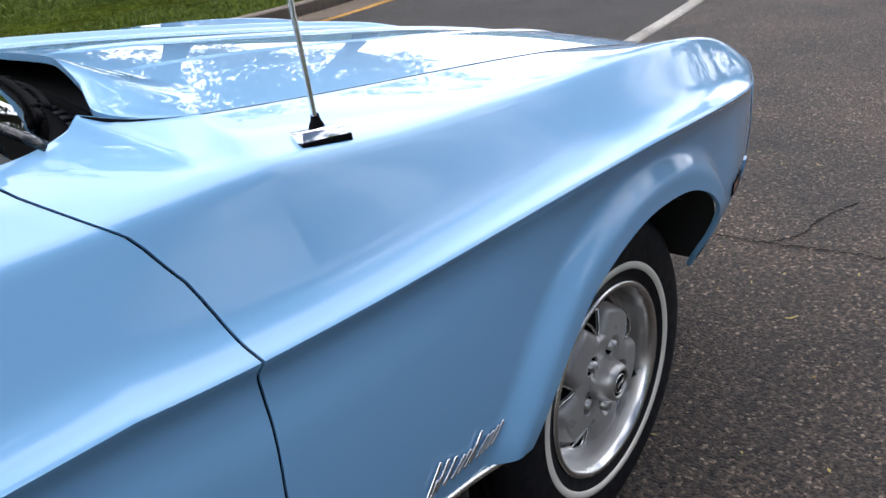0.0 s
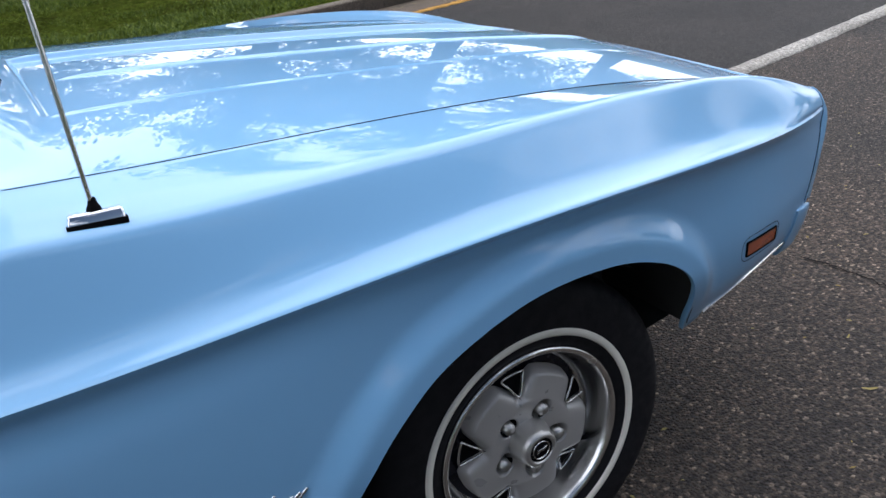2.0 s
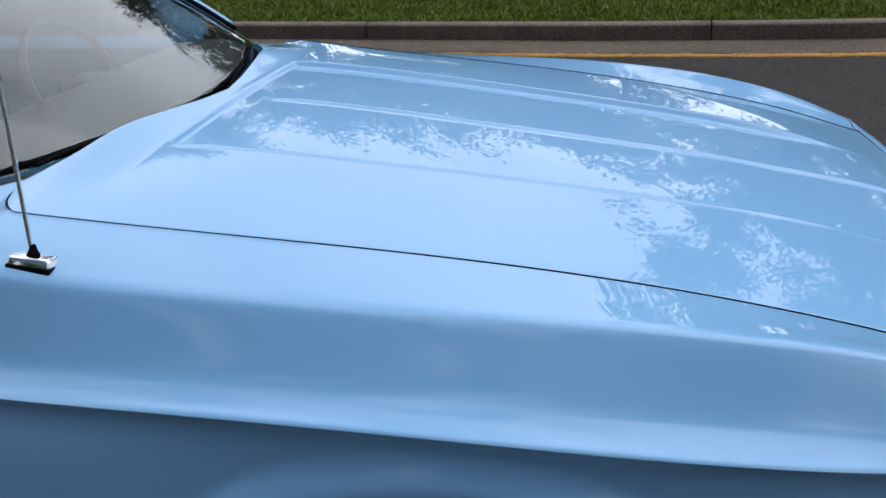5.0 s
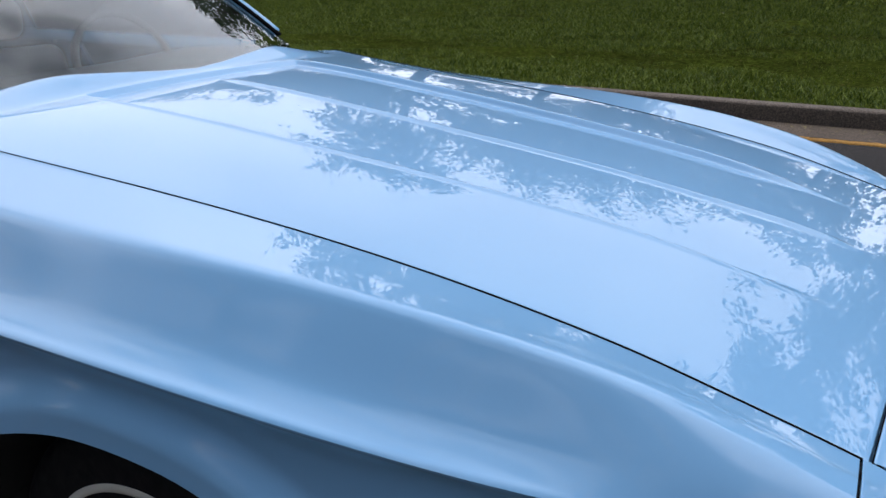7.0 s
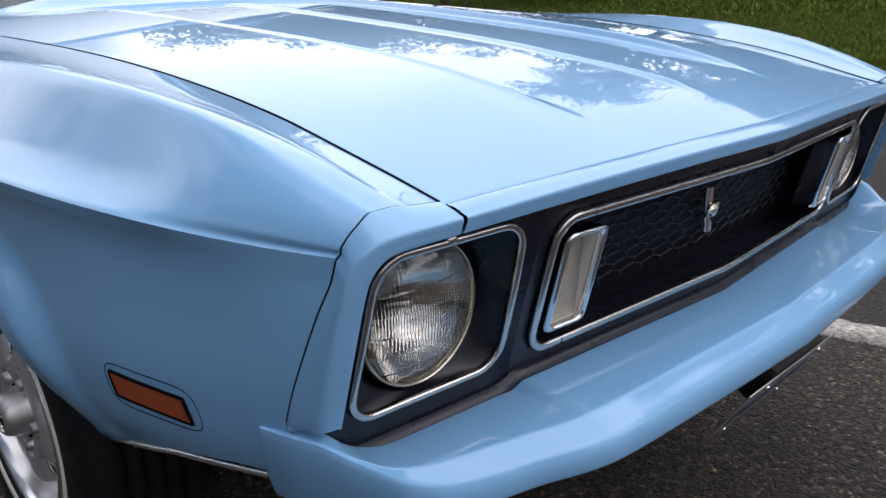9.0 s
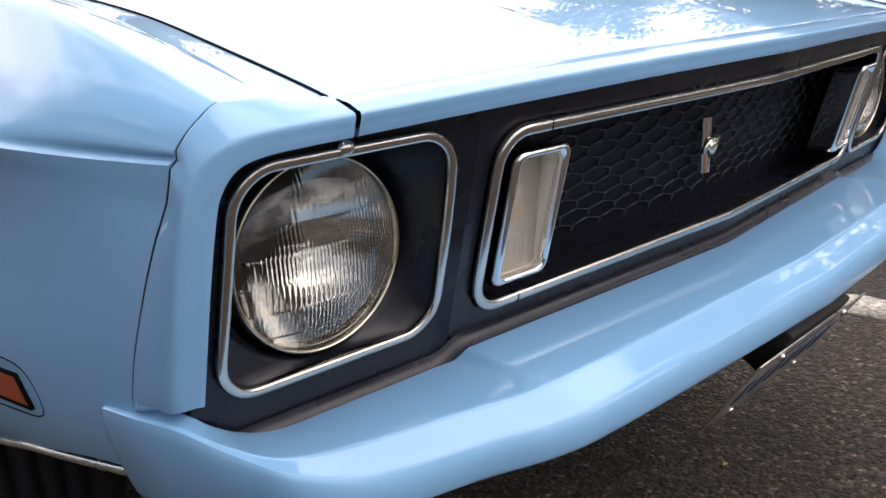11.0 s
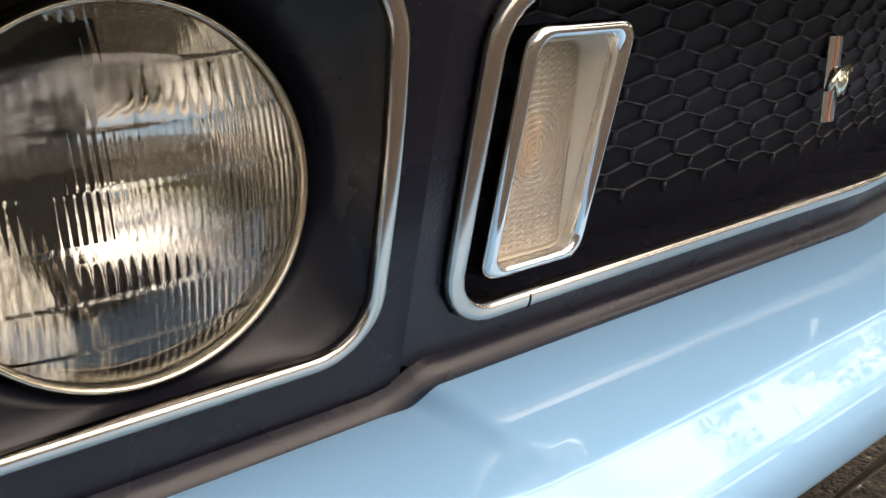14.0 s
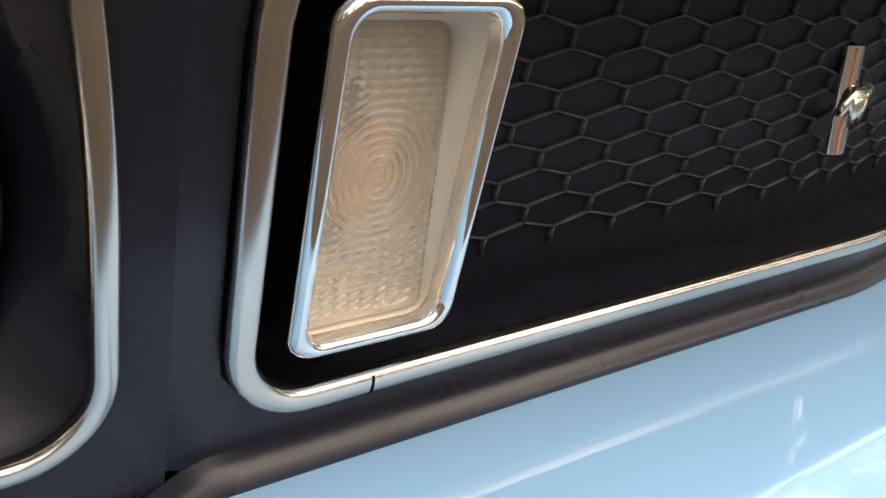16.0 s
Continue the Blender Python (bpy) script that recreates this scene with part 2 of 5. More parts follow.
def sheet(rows, closed=False, flip=False):
    """A mesh from rows of points; closed joins each row's ends."""
    n = len(rows[0])
    verts = [tuple(map(float, p)) for r in rows for p in r]
    faces = []
    for i in range(len(rows) - 1):
        for j in range(n if closed else n - 1):
            k = (j + 1) % n
            f = (i * n + j, i * n + k, (i + 1) * n + k, (i + 1) * n + j)
            faces.append(f[::-1] if flip else f)
    me = bpy.data.meshes.new("sheet")
    me.from_pydata(verts, [], faces)
    me.update()
    return me


def tidy(me, angle=None):
    """Consistent outward normals; sharp edges over an angle in degrees."""
    bm = bmesh.new()
    bm.from_mesh(me)
    bmesh.ops.remove_doubles(bm, verts=bm.verts, dist=1e-6)
    bmesh.ops.recalc_face_normals(bm, faces=bm.faces)
    if angle:
        for e in bm.edges:
            if len(e.link_faces) == 2 and e.calc_face_angle(0) > radians(angle):
                e.smooth = False
    bm.to_mesh(me)
    bm.free()
    return me


def box(x0, x1, y0, y1, z0, z1, bevel=0.0, segments=2):
    bm = bmesh.new()
    bmesh.ops.create_cube(bm, size=1)
    for v in bm.verts:
        v.co = ((x0 + x1) / 2 + v.co.x * (x1 - x0), (y0 + y1) / 2 + v.co.y * (y1 - y0), (z0 + z1) / 2 + v.co.z * (z1 - z0))
    if bevel:
        bmesh.ops.bevel(bm, geom=bm.edges[:], offset=bevel, segments=segments, affect="EDGES", profile=0.5)
    return bm


def turned(profile, steps=64, axis="y"):
    """A body of revolution round the y axis: profile rows of (radius, y)."""
    rows = [[(r * math.cos(a), y, r * math.sin(a)) for a in np.linspace(0, 2 * math.pi, steps, endpoint=False)] for r, y in profile]
    return sheet(rows, closed=True)


def spline(pts, n):
    """Catmull-Rom through the points, n samples."""
    p = np.array(pts, float)
    p = np.vstack([2 * p[0] - p[1], p, 2 * p[-1] - p[-2]])
    m = len(p) - 3
    u = np.linspace(0, m, n)
    i = np.minimum(u.astype(int), m - 1)
    t = (u - i)[:, None]
    a, b, c, d = p[i], p[i + 1], p[i + 2], p[i + 3]
    return 0.5 * (2 * b + (c - a) * t + (2 * a - 5 * b + 4 * c - d) * t ** 2 + (3 * b - 3 * c + d - a) * t ** 3)


def sweep(path, profile, closed, normal_of):
    """Sweeps a closed profile of (across, out) along a path; normal_of gives the outward way at a point."""
    path = np.array(path, float)
    rows, n = [], len(path)
    for i in range(n):
        a, b = (path[i - 1], path[(i + 1) % n]) if closed else (path[max(i - 1, 0)], path[min(i + 1, n - 1)])
        along = (b - a) / np.linalg.norm(b - a)
        out = np.array(normal_of(path[i]))
        side = np.cross(along, out)
        side /= np.linalg.norm(side)
        out = np.cross(side, along)
        rows.append([path[i] + side * u + out * v for u, v in profile])
    if closed:
        rows.append(rows[0])
    me = sheet(rows, closed=True)
    if not closed:
        bm = bmesh.new()
        bm.from_mesh(me)
        k = len(profile)
        bm.verts.ensure_lookup_table()
        bm.faces.new([bm.verts[j] for j in range(k)])
        bm.faces.new([bm.verts[(n - 1) * k + j] for j in range(k)])
        bm.to_mesh(me)
        bm.free()
    return tidy(me)


def rounded_loop(y0, y1, z0, z1, r, n):
    """n points round a rounded rectangle in (y, z), from the middle of the top, evenly by length."""
    segs = []
    for cy, cz, a0 in ((y1 - r, z1 - r, 90), (y1 - r, z0 + r, 0), (y0 + r, z0 + r, -90), (y0 + r, z1 - r, -180)):
        segs += [(cy + r * math.cos(radians(a0 - a)), cz + r * math.sin(radians(a0 - a))) for a in np.linspace(0, 90, 13)]
    segs = np.array([((y0 + y1) / 2, z1)] + segs + [((y0 + y1) / 2, z1)])
    s = np.r_[0, np.cumsum(np.linalg.norm(np.diff(segs, axis=0), axis=1))]
    u = np.linspace(0, s[-1], n, endpoint=False)
    return np.stack([np.interp(u, s, segs[:, 0]), np.interp(u, s, segs[:, 1])], 1)


def step(a, b, x):
    t = np.clip((x - a) / (b - a), 0, 1)
    return t * t * (3 - 2 * t)

# the lines of the right-hand side, as polynomials of x
SEAM_Y, SEAM_Z = [-0.6361, 0.0506, -0.0285, -0.0089], [0.9215, -0.1023, -0.0459, -0.0518, 0.0052]
CREASE_Y, CREASE_Z = [-0.9184, 0.0201, 0.1295, 0.0898], [0.8034, -0.0274, -0.1094, -0.0212, 0.0706]
FOLD_Z = [0.9422, -0.1249, -0.0079, 0.012, -0.0922]


# ---- the car's lines: x forward from the front axle, y to its left, z up ----
def poly(c, x):
    return sum(k * x ** i for i, k in enumerate(c))


def eased(x, at, values, reach=0.08):
    """Values between marks, with the corners rounded over."""
    return sum(np.interp(x + d * reach, at, values) * w for d, w in ((-1, 1), (-0.6, 2), (-0.3, 3), (0, 3.5), (0.3, 3), (0.6, 2), (1, 1))) / 15.5


def seam_at(x):
    x = np.clip(x, -0.95, 1.0)
    return -poly(SEAM_Y, x) - 0.0082 * step(0.70, 0.90, x), poly(SEAM_Z, np.maximum(x, -0.70)) - 0.0075 * step(0.60, 0.90, x)


def crease_at(x):
    x = np.clip(x, -0.95, 1.0)
    return -poly(CREASE_Y, x), poly(CREASE_Z, x)


def fold_at(x):
    x = np.clip(x, -0.62, 1.0)
    return poly(FOLD_Z, x) + 0.003 * step(0.75, 0.95, x)


def low_at(x):
    return eased(x, (-3.6, -2.5, -0.8, -0.45, 0.0, 0.3, 0.54, 0.66, 0.80, 0.90), (0.84, 0.90, 0.900, 0.903, 0.888, 0.872, 0.843, 0.813, 0.773, 0.74), 0.06)


def shoulder_at(x):
    return eased(x, (-1, -0.6, -0.1, 0.16, 0.45, 0.8, 0.9), (0.802, 0.803, 0.795, 0.782, 0.757, 0.708, 0.692)), eased(x, (-1, -0.5, -0.1, 0.1, 0.3, 0.5, 0.7, 0.82, 0.9), (0.042, 0.036, 0.014, -0.001, -0.014, -0.024, -0.026, -0.018, -0.005))


def gap_x(z):
    """The door's front edge."""
    return np.interp(z, (0.0, 0.633, 0.695, 0.728, 0.759, 0.796, 0.807, 0.831, 0.874, 0.892, 0.929, 0.943, 0.965, 0.977, 0.986, 1.0), (-0.818, -0.817, -0.813, -0.810, -0.809, -0.814, -0.818, -0.824, -0.839, -0.851, -0.872, -0.888, -0.916, -0.931, -0.936, -0.940))


def nose_x(z):
    """The fender's front edge, where the headlamp extension begins."""
    return np.interp(z, (0.40, 0.537, 0.62, 0.70, 0.735, 0.751), (0.775, 0.802, 0.838, 0.872, 0.884, 0.889))


ARCH = spline([(-0.403, 0.443), (-0.366, 0.490), (-0.298, 0.562), (-0.20, 0.627), (-0.035, 0.671), (0.13, 0.665), (0.245, 0.630), (0.315, 0.582), (0.350, 0.522), (0.370, 0.455), (0.392, 0.393)], 90)


def sill_at(x):
    return np.interp(x, (-3.6, -2.9, -2.3, -0.80, -0.58, -0.405, 0.392, 0.586, 0.80, 0.9), (0.50, 0.47, 0.46, 0.466, 0.459, 0.443, 0.393, 0.440, 0.458, 0.46))


def upper_section(x, n=34):
    """From the hood seam out over the shoulder to the crease: (|y|, z)."""
    ys, zs = seam_at(x)
    # behind the hood's corner the top reaches in to the cowl
    if x < -0.70:
        ys = float(np.interp(-x, (0.70, 0.722, 0.740, 0.753, 0.764, 0.780, 0.810, 0.850, 0.885, 0.915, 0.95, 1.1), (0.684, 0.664, 0.635, 0.597, 0.540, 0.562, 0.605, 0.640, 0.660, 0.670, 0.680, 0.690)))
    yc, zc = crease_at(x)
    yt, drop = shoulder_at(x)
    yt = max(yt, ys + 0.03)
    zt = zs - drop
    dy, dz = yc - yt, zt - zc
    pts = [(ys + 0.0014, zs - 0.030), (ys + 0.0017, zs - 0.002), (ys + 0.0036, zs - 0.0002), (ys + 0.5 * (yt - ys), zs - 0.42 * drop), (yt - 0.028, zs - 0.76 * drop), (yt, zt - 0.002), (yt + 0.13 * dy, zt - 0.15 * dz),
           (yt + 0.37 * dy, zt - 0.50 * dz), (yt + 0.55 * dy, zt - 0.745 * dz), (yt + 0.68 * dy, zt - 0.855 * dz), (yt + 0.84 * dy, zt - 0.935 * dz), (yc - 0.0050, zc + 0.0040), (yc, zc)]
    # the nose is rounder: the flat between shoulder and crease bulges out
    w = step(0.52, 0.88, x)
    bulge = ((0.20, 0.05), (0.48, 0.20), (0.72, 0.42), (0.86, 0.62), (0.95, 0.82))
    for i, (a, b) in enumerate(bulge):
        p, q = pts[6 + i], (yt + a * dy, zt - b * dz)
        pts[6 + i] = (p[0] + (q[0] - p[0]) * w, p[1] + (q[1] - p[1]) * w)
    return spline(pts, n)


@functools.lru_cache(maxsize=None)
def lower_curve(x):
    """The side below the crease at a station: rows of z and |y|."""
    yc, zc = crease_at(x)
    yb = low_at(x)
    # a tight undercut below the crease, then the nearly upright side
    zz = np.array([0.36, 0.42, 0.48, 0.56, zc - 0.11, zc - 0.055, zc - 0.033, zc - 0.020, zc - 0.010, zc - 0.0035, zc])
    k = 1 - 0.95 * step(0.48, 0.87, x)
    u = (0.021 + 0.16 * (yc - yb)) * k
    t = step(0.24, 0.37, x)
    yy = np.array([yb - 0.030 - 0.045 * t, yb - 0.014 - 0.030 * t, yb - 0.003 - 0.012 * t, yb - 0.002 * t, yb - 0.006 * k, (yb + yc) / 2 - 0.018 * k, yc - 1.02 * u, yc - 0.80 * u, yc - 0.36 * u, yc - 0.05 * u, yc])
    curve = spline(np.stack([zz, yy], 1), 110)
    return curve


def lower_y(x, z):
    """The side below the crease: |y| at a height."""
    curve = lower_curve(round(float(x), 5))
    return np.interp(z, curve[:, 0], curve[:, 1])


def side_row(x, bottom, n_low=30, arch=True):
    """One station of the body side, from the seam to the bottom edge."""
    up = [(x, y, z) for y, z in upper_section(x)]
    zc = up[-1][2]
    low = []
    for u in np.linspace(0, 1, n_low + 1)[1:]:
        z = zc + (bottom - zc) * (0.35 * u * u + 0.65 * u)
        y = lower_y(x, z)
        if arch:
            d = np.min(np.hypot(ARCH[:, 0] - x, ARCH[:, 1] - z))
            y += 0.028 * float(step(0.088, 0.030, d)) * (1 - 0.75 * step(0.22, 0.36, x) * step(0.58, 0.44, z))
        low.append((x, y, z))
    xe, ye, ze = low[-1]
    low += [(xe, ye - 0.003, ze - 0.0015), (xe, ye - 0.009, ze - 0.0005), (xe, ye - 0.0105, ze + 0.008)]
    return up + low


def body_side(stations, side, front=None, rear=None, arch=True):
    """Panel over the stations [(x, bottom z)], its ends following curves of z."""
    rows = []
    xs = [s[0] for s in stations]
    for x, bottom in stations:
        row = side_row(x, bottom, arch=arch)
        out = []
        for k, (px, py, pz) in enumerate(row):
            nx = px
            if front is not None:
                nx += (front(pz) - xs[-1]) * step(xs[-1] - 0.42, xs[-1], px)
            if rear is not None:
                nx += (rear(pz) - xs[0]) * (1 - step(xs[0], xs[0] + 0.22, px))
            if nx != px and k < 34:
                py, pz = upper_section(nx)[k]
            elif nx != px and k <= 64:
                py = lower_y(nx, min(pz, crease_at(nx)[1]))
            elif nx != px:
                py = py + (lower_y(nx, pz) - lower_y(px, pz))
            out.append((nx, side * py, pz))
        rows.append(out)
    # end flanges, turned inward
    first, last = ([(p[0] + d, p[1] - side * 0.012, p[2] - 0.006) for p in end] for end, d in ((rows[0], 0.001), (rows[-1], -0.001)))
    rows = [first] + rows + [last]
    return tidy(sheet(rows), 50)


def fender_stations():
    st = [(x, float(sill_at(x))) for x in np.linspace(-0.815, -0.41, 74)]
    st += [(float(x), float(z)) for x, z in ARCH]
    st += [(x, float(sill_at(x))) for x in np.linspace(0.40, 0.889, 40)]
    return st


def soft_abs(y, e=0.012):
    return np.sqrt(y * y + e * e) - e


def face_x(y, z, off=0.0):
    """The leaning, slightly pointed plane of the front."""
    return 0.892 - 0.08 * soft_abs(y) + 0.32 * (z - 0.515) + off


def face_normal(p):
    s = np.sign(p[1]) * 0.08
    v = np.array((1.0, s, -0.32))
    return v / np.linalg.norm(v)


car = tagged(new("car"), "light blue vintage two-door coupe parked on asphalt", "car")

# ---- body panels ----
part("fender", body_side(fender_stations(), -1, nose_x, gap_x), PAINT, car, "light blue front fender with flared wheel arch")
part("fender", body_side(fender_stations(), 1, nose_x, gap_x), PAINT, car, "light blue front fender with flared wheel arch")
door_st = [(x, float(sill_at(x))) for x in np.r_[np.linspace(-2.03, -1.30, 20), np.linspace(-1.28, -0.822, 80)]]
for side in (-1, 1):
    door = part("door", body_side(door_st, side, lambda z: gap_x(z) - 0.0042, None, arch=False), PAINT, car)
    part("door_handle", box(-1.86, -1.72, side * 0.905 - 0.012, side * 0.905 + 0.012, 0.735, 0.755, 0.006), CHROME, door, "chrome door handle")
    quarter_st = [(x, float(sill_at(x))) for x in np.linspace(-3.62, -2.036, 40)]
    part("quarter_panel", body_side(quarter_st, side, None, None, arch=False), PAINT, car)


def hood_mesh():
    half = np.r_[np.linspace(0, 0.045, 10), np.linspace(0.06, 0.40, 22), np.linspace(0.412, 0.60, 52), np.linspace(0.62, 0.985, 24), np.linspace(0.988, 1, 6)]
    vs = np.r_[-half[:0:-1], half]
    rows = []
    for v in vs:
        y0 = v * 0.66
        rear = float(eased(abs(y0), (0, 0.1, 0.23, 0.33, 0.45, 0.54, 0.58, 0.62, 0.645, 0.66), (-0.632, -0.642, -0.664, -0.684, -0.717, -0.757, -0.752, -0.735, -0.715, -0.693), 0.012))
        front = 0.9482 - 0.078 * soft_abs(y0)
        row = []
        # the front edge settles flush with the header panel
        zs = seam_at(front)[1]
        settle = 0.7590 - 0.0070 * (y0 / 0.61) ** 2 - float(zs + (fold_at(front) + 0.006 - zs) * (1 - abs(v) ** 2.2))
        for x in np.r_[np.linspace(rear, -0.622, 14), np.linspace(-0.619, -0.572, 24), np.linspace(-0.562, front - 0.01, 120), np.linspace(front - 0.008, front, 6)]:
            ys, zs = seam_at(x)
            y = v * (ys - 0.0016)
            zf = fold_at(x) + 0.006
            z = zs + (zf - zs) * (1 - abs(v) ** 2.2)
            b = np.interp(x, (-0.62, 0.83), (0.345, 0.272))
            fade = step(0.86, 0.55, x)
            inside = step(b + 0.009, b - 0.009, abs(y)) * step(-0.607, -0.588, x)
            z -= 0.0120 * inside * fade
            z += 0.0022 * math.exp(-((abs(y) - b - 0.012) / 0.008) ** 2) * step(-0.60, -0.55, x) * fade
            z += 0.0055 * math.exp(-(y / 0.010) ** 2) * step(-0.56, -0.46, x) * step(0.86, 0.78, x)
            z += 0.034 * step(-0.600, -0.70, x) * step(0.62, 0.30, abs(y))
            z += settle * step(front - 0.42, front, x)
            # rolled edges
            edge = min((1 - abs(v)) * ys, (front - x) * 1.0, (x - rear))
            z -= 0.0007 * math.exp(-(edge / 0.002) ** 2)
            row.append((x, y, z))
        rows.append(row)
    # turned-down flanges
    rows.insert(0, [(p[0], p[1] + 0.001, p[2] - 0.016) for p in rows[0]])
    rows.append([(p[0], p[1] - 0.001, p[2] - 0.016) for p in rows[-1]])
    rows = [[(r[0][0] + 0.001, r[0][1], r[0][2] - 0.011)] + r + [(r[-1][0] - 0.001, r[-1][1], r[-1][2] - 0.016)] for r in rows]
    return sheet(rows, flip=True)


hood = part("hood", tidy(hood_mesh(), 60), PAINT, car, "light blue hood with sunken centre panel and ridge")


def lip_section(a, b, c):
    """A rounded lip through its rear edge a, front edge b and lower edge c."""
    a, b, c = (np.array(p, float) for p in (a, b, c))
    mid = (a + b) / 2 + (0, 0, 0.0015)
    pts = [a + (0.002, 0, -0.014), a + (0.0008, 0, -0.002), a + (0.003, 0, 0.0), mid, b + 0.22 * (a - b), b + 0.05 * (a - b) + 0.05 * (c - b), b + 0.25 * (c - b), b + 0.6 * (c - b), c + 0.04 * (b - c), c + (-0.004, 0, -0.0015), c + (-0.030, 0, 0.004)]
    return spline(pts, 34)


rows = []
for y in np.r_[-0.6115, np.linspace(-0.61, 0.61, 81), 0.6115]:
    ax, az = 0.9485 - 0.078 * soft_abs(y), 0.7585 - 0.0070 * (y / 0.61) ** 2
    bx = ax + 0.031
    rows.append(lip_section((ax, y, az), (bx, y, az - 0.009), (face_x(y, az - 0.026, 0.014), y, az - 0.026)))
part("header_panel", tidy(sheet(rows)), PAINT, car, "light blue pointed front header panel")

EXT = [((0.8985, 0.6145, 0.7505), (0.930, 0.6145, 0.7420), (0.9235, 0.6145, 0.7250)),
       ((0.8960, 0.650, 0.7500), (0.926, 0.652, 0.7415), (0.921, 0.652, 0.7245)),
       ((0.8935, 0.684, 0.7490), (0.9205, 0.688, 0.7395), (0.916, 0.686, 0.7225)),
       ((0.8905, 0.706, 0.7440), (0.9115, 0.716, 0.7320), (0.911, 0.705, 0.7165)),
       ((0.8860, 0.726, 0.7330), (0.9015, 0.735, 0.7150), (0.9045, 0.716, 0.7020)),
       ((0.8750, 0.7415, 0.7000), (0.8920, 0.7445, 0.6850), (0.8965, 0.7205, 0.6800)),
       ((0.8420, 0.7600, 0.6200), (0.8700, 0.7510, 0.6180), (0.8785, 0.7265, 0.6180)),
       ((0.8055, 0.7735, 0.5370), (0.8420, 0.7540, 0.5310), (0.8500, 0.7305, 0.5320))]
end = []
for k, (px, py, pz) in enumerate(side_row(0.889, float(sill_at(0.889)), arch=False)[2:64]):
    ex = float(nose_x(pz))
    if k + 2 < 34:
        ey, ez = upper_section(ex)[k + 2]
    else:
        ey, ez = lower_y(ex, min(pz, crease_at(ex)[1])), pz
    end.append((ex + 0.0024, float(ey), float(ez)))
end = np.array(end)
reach = np.r_[0, np.cumsum(np.linalg.norm(np.diff(end, axis=0), axis=1))]
marks = [0.0] + [float(reach[np.argmin(np.linalg.norm(end - a, axis=1))]) for a, b, c in EXT[1:]]
marks[0] = float(np.interp(0.6145, end[:8, 1], reach[:8]))
REAR = np.array([[np.interp(s, reach, end[:, k]) for k in range(3)] for s in np.interp(np.linspace(0, 7, 40), range(8), marks)])
for side in (-1, 1):
    cols = [REAR] + [spline([e[k] for e in EXT], 40) for k in (1, 2)]
    rows = [lip_section(*(cols[k][i] * (1, side, 1) for k in range(3))) for i in range(40)]
    for i, r in enumerate(rows):
        # on the upright leg the flanges turn inward
        w = step(8, 22, i)
        r[0] = r[0] * (1 - w) + (cols[0][i] * (1, side, 1) + (0.001, -side * 0.014, 0)) * w
        r[1:4] += np.array((0.0, 0.0, 0.0008)) * w
    last = rows[-1]
    cent = last.mean(0)
    rows.append(last + (cent - last) * 0.06 + (0, 0, -0.0012))
    rows.append(last + (cent - last) * 0.9 + (0, 0, -0.001))
    part("headlamp_extension", tidy(sheet(rows)), PAINT, car, "light blue hooded headlamp extension")
    # black strip along the extension's gap, its shade put in as colour
    path = [p * (1, side, 1) + (-0.0011, -side * 0.0005, -0.0006) for p in REAR[1:]]
    part("panel_seal", sweep(path, [(-0.0012, -0.004), (-0.0012, 0.0), (0.0012, 0.0), (0.0012, -0.004)], False, lambda p: (0.1, side * max(0.0, min(1.0, (0.75 - p[2]) * 40)), max(0.1, min(1.0, (p[2] - 0.66) * 12)))), GAP_AND_RUBBER, car)

# ---- black front: panel, buckets, grille box ----
NL = 120
HL = (-0.7130, -0.4870, 0.5145, 0.7160, 0.038)
GR = (-0.4530, 0.4530, 0.5155, 0.7070, 0.037)


def tapered(loop):
    """The lamp opening narrows a little towards its top."""
    return [(y + (0.05 * max(z - 0.56, 0) if y < -0.60 else -0.45 * max(z - 0.60, 0) ** 1.8) * step(0.0, 0.05, abs(y + 0.60)), z) for y, z in loop]


def on_face(loop, off=0.0, side=1):
    return [(face_x(y, z, off), side * y, z) for y, z in loop]


def ring_panel(inner, outer):
    rows = []
    for t in np.linspace(0, 1, 5):
        rows.append([(a[0] + (b[0] - a[0]) * t, a[1] + (b[1] - a[1]) * t) for a, b in zip(inner, outer)])
    return rows


front = part("front_panel", tidy(sheet([on_face(r, -0.004) for r in ring_panel(rounded_loop(*GR, NL), rounded_loop(-0.470, 0.470, 0.494, 0.742, 0.002, NL))], closed=True)), SATIN, car, "satin black front panel round the grille")
LAMP_Y, LAMP_Z = 0.5990, 0.6165


def tucked(loop):
    """Keeps the panel's upper outer corner inside the extension."""
    out = []
    for y, z in loop:
        if y < -0.685 and z > 0.69:
            d = math.hypot(y + 0.685, z - 0.69)
            f = min(1.0, 0.036 / max(d, 1e-6))
            y, z = -0.685 + (y + 0.685) * f, 0.69 + (z - 0.69) * f
        out.append((max(y, -0.735 if z < 0.6 else -0.728), z))
    return out


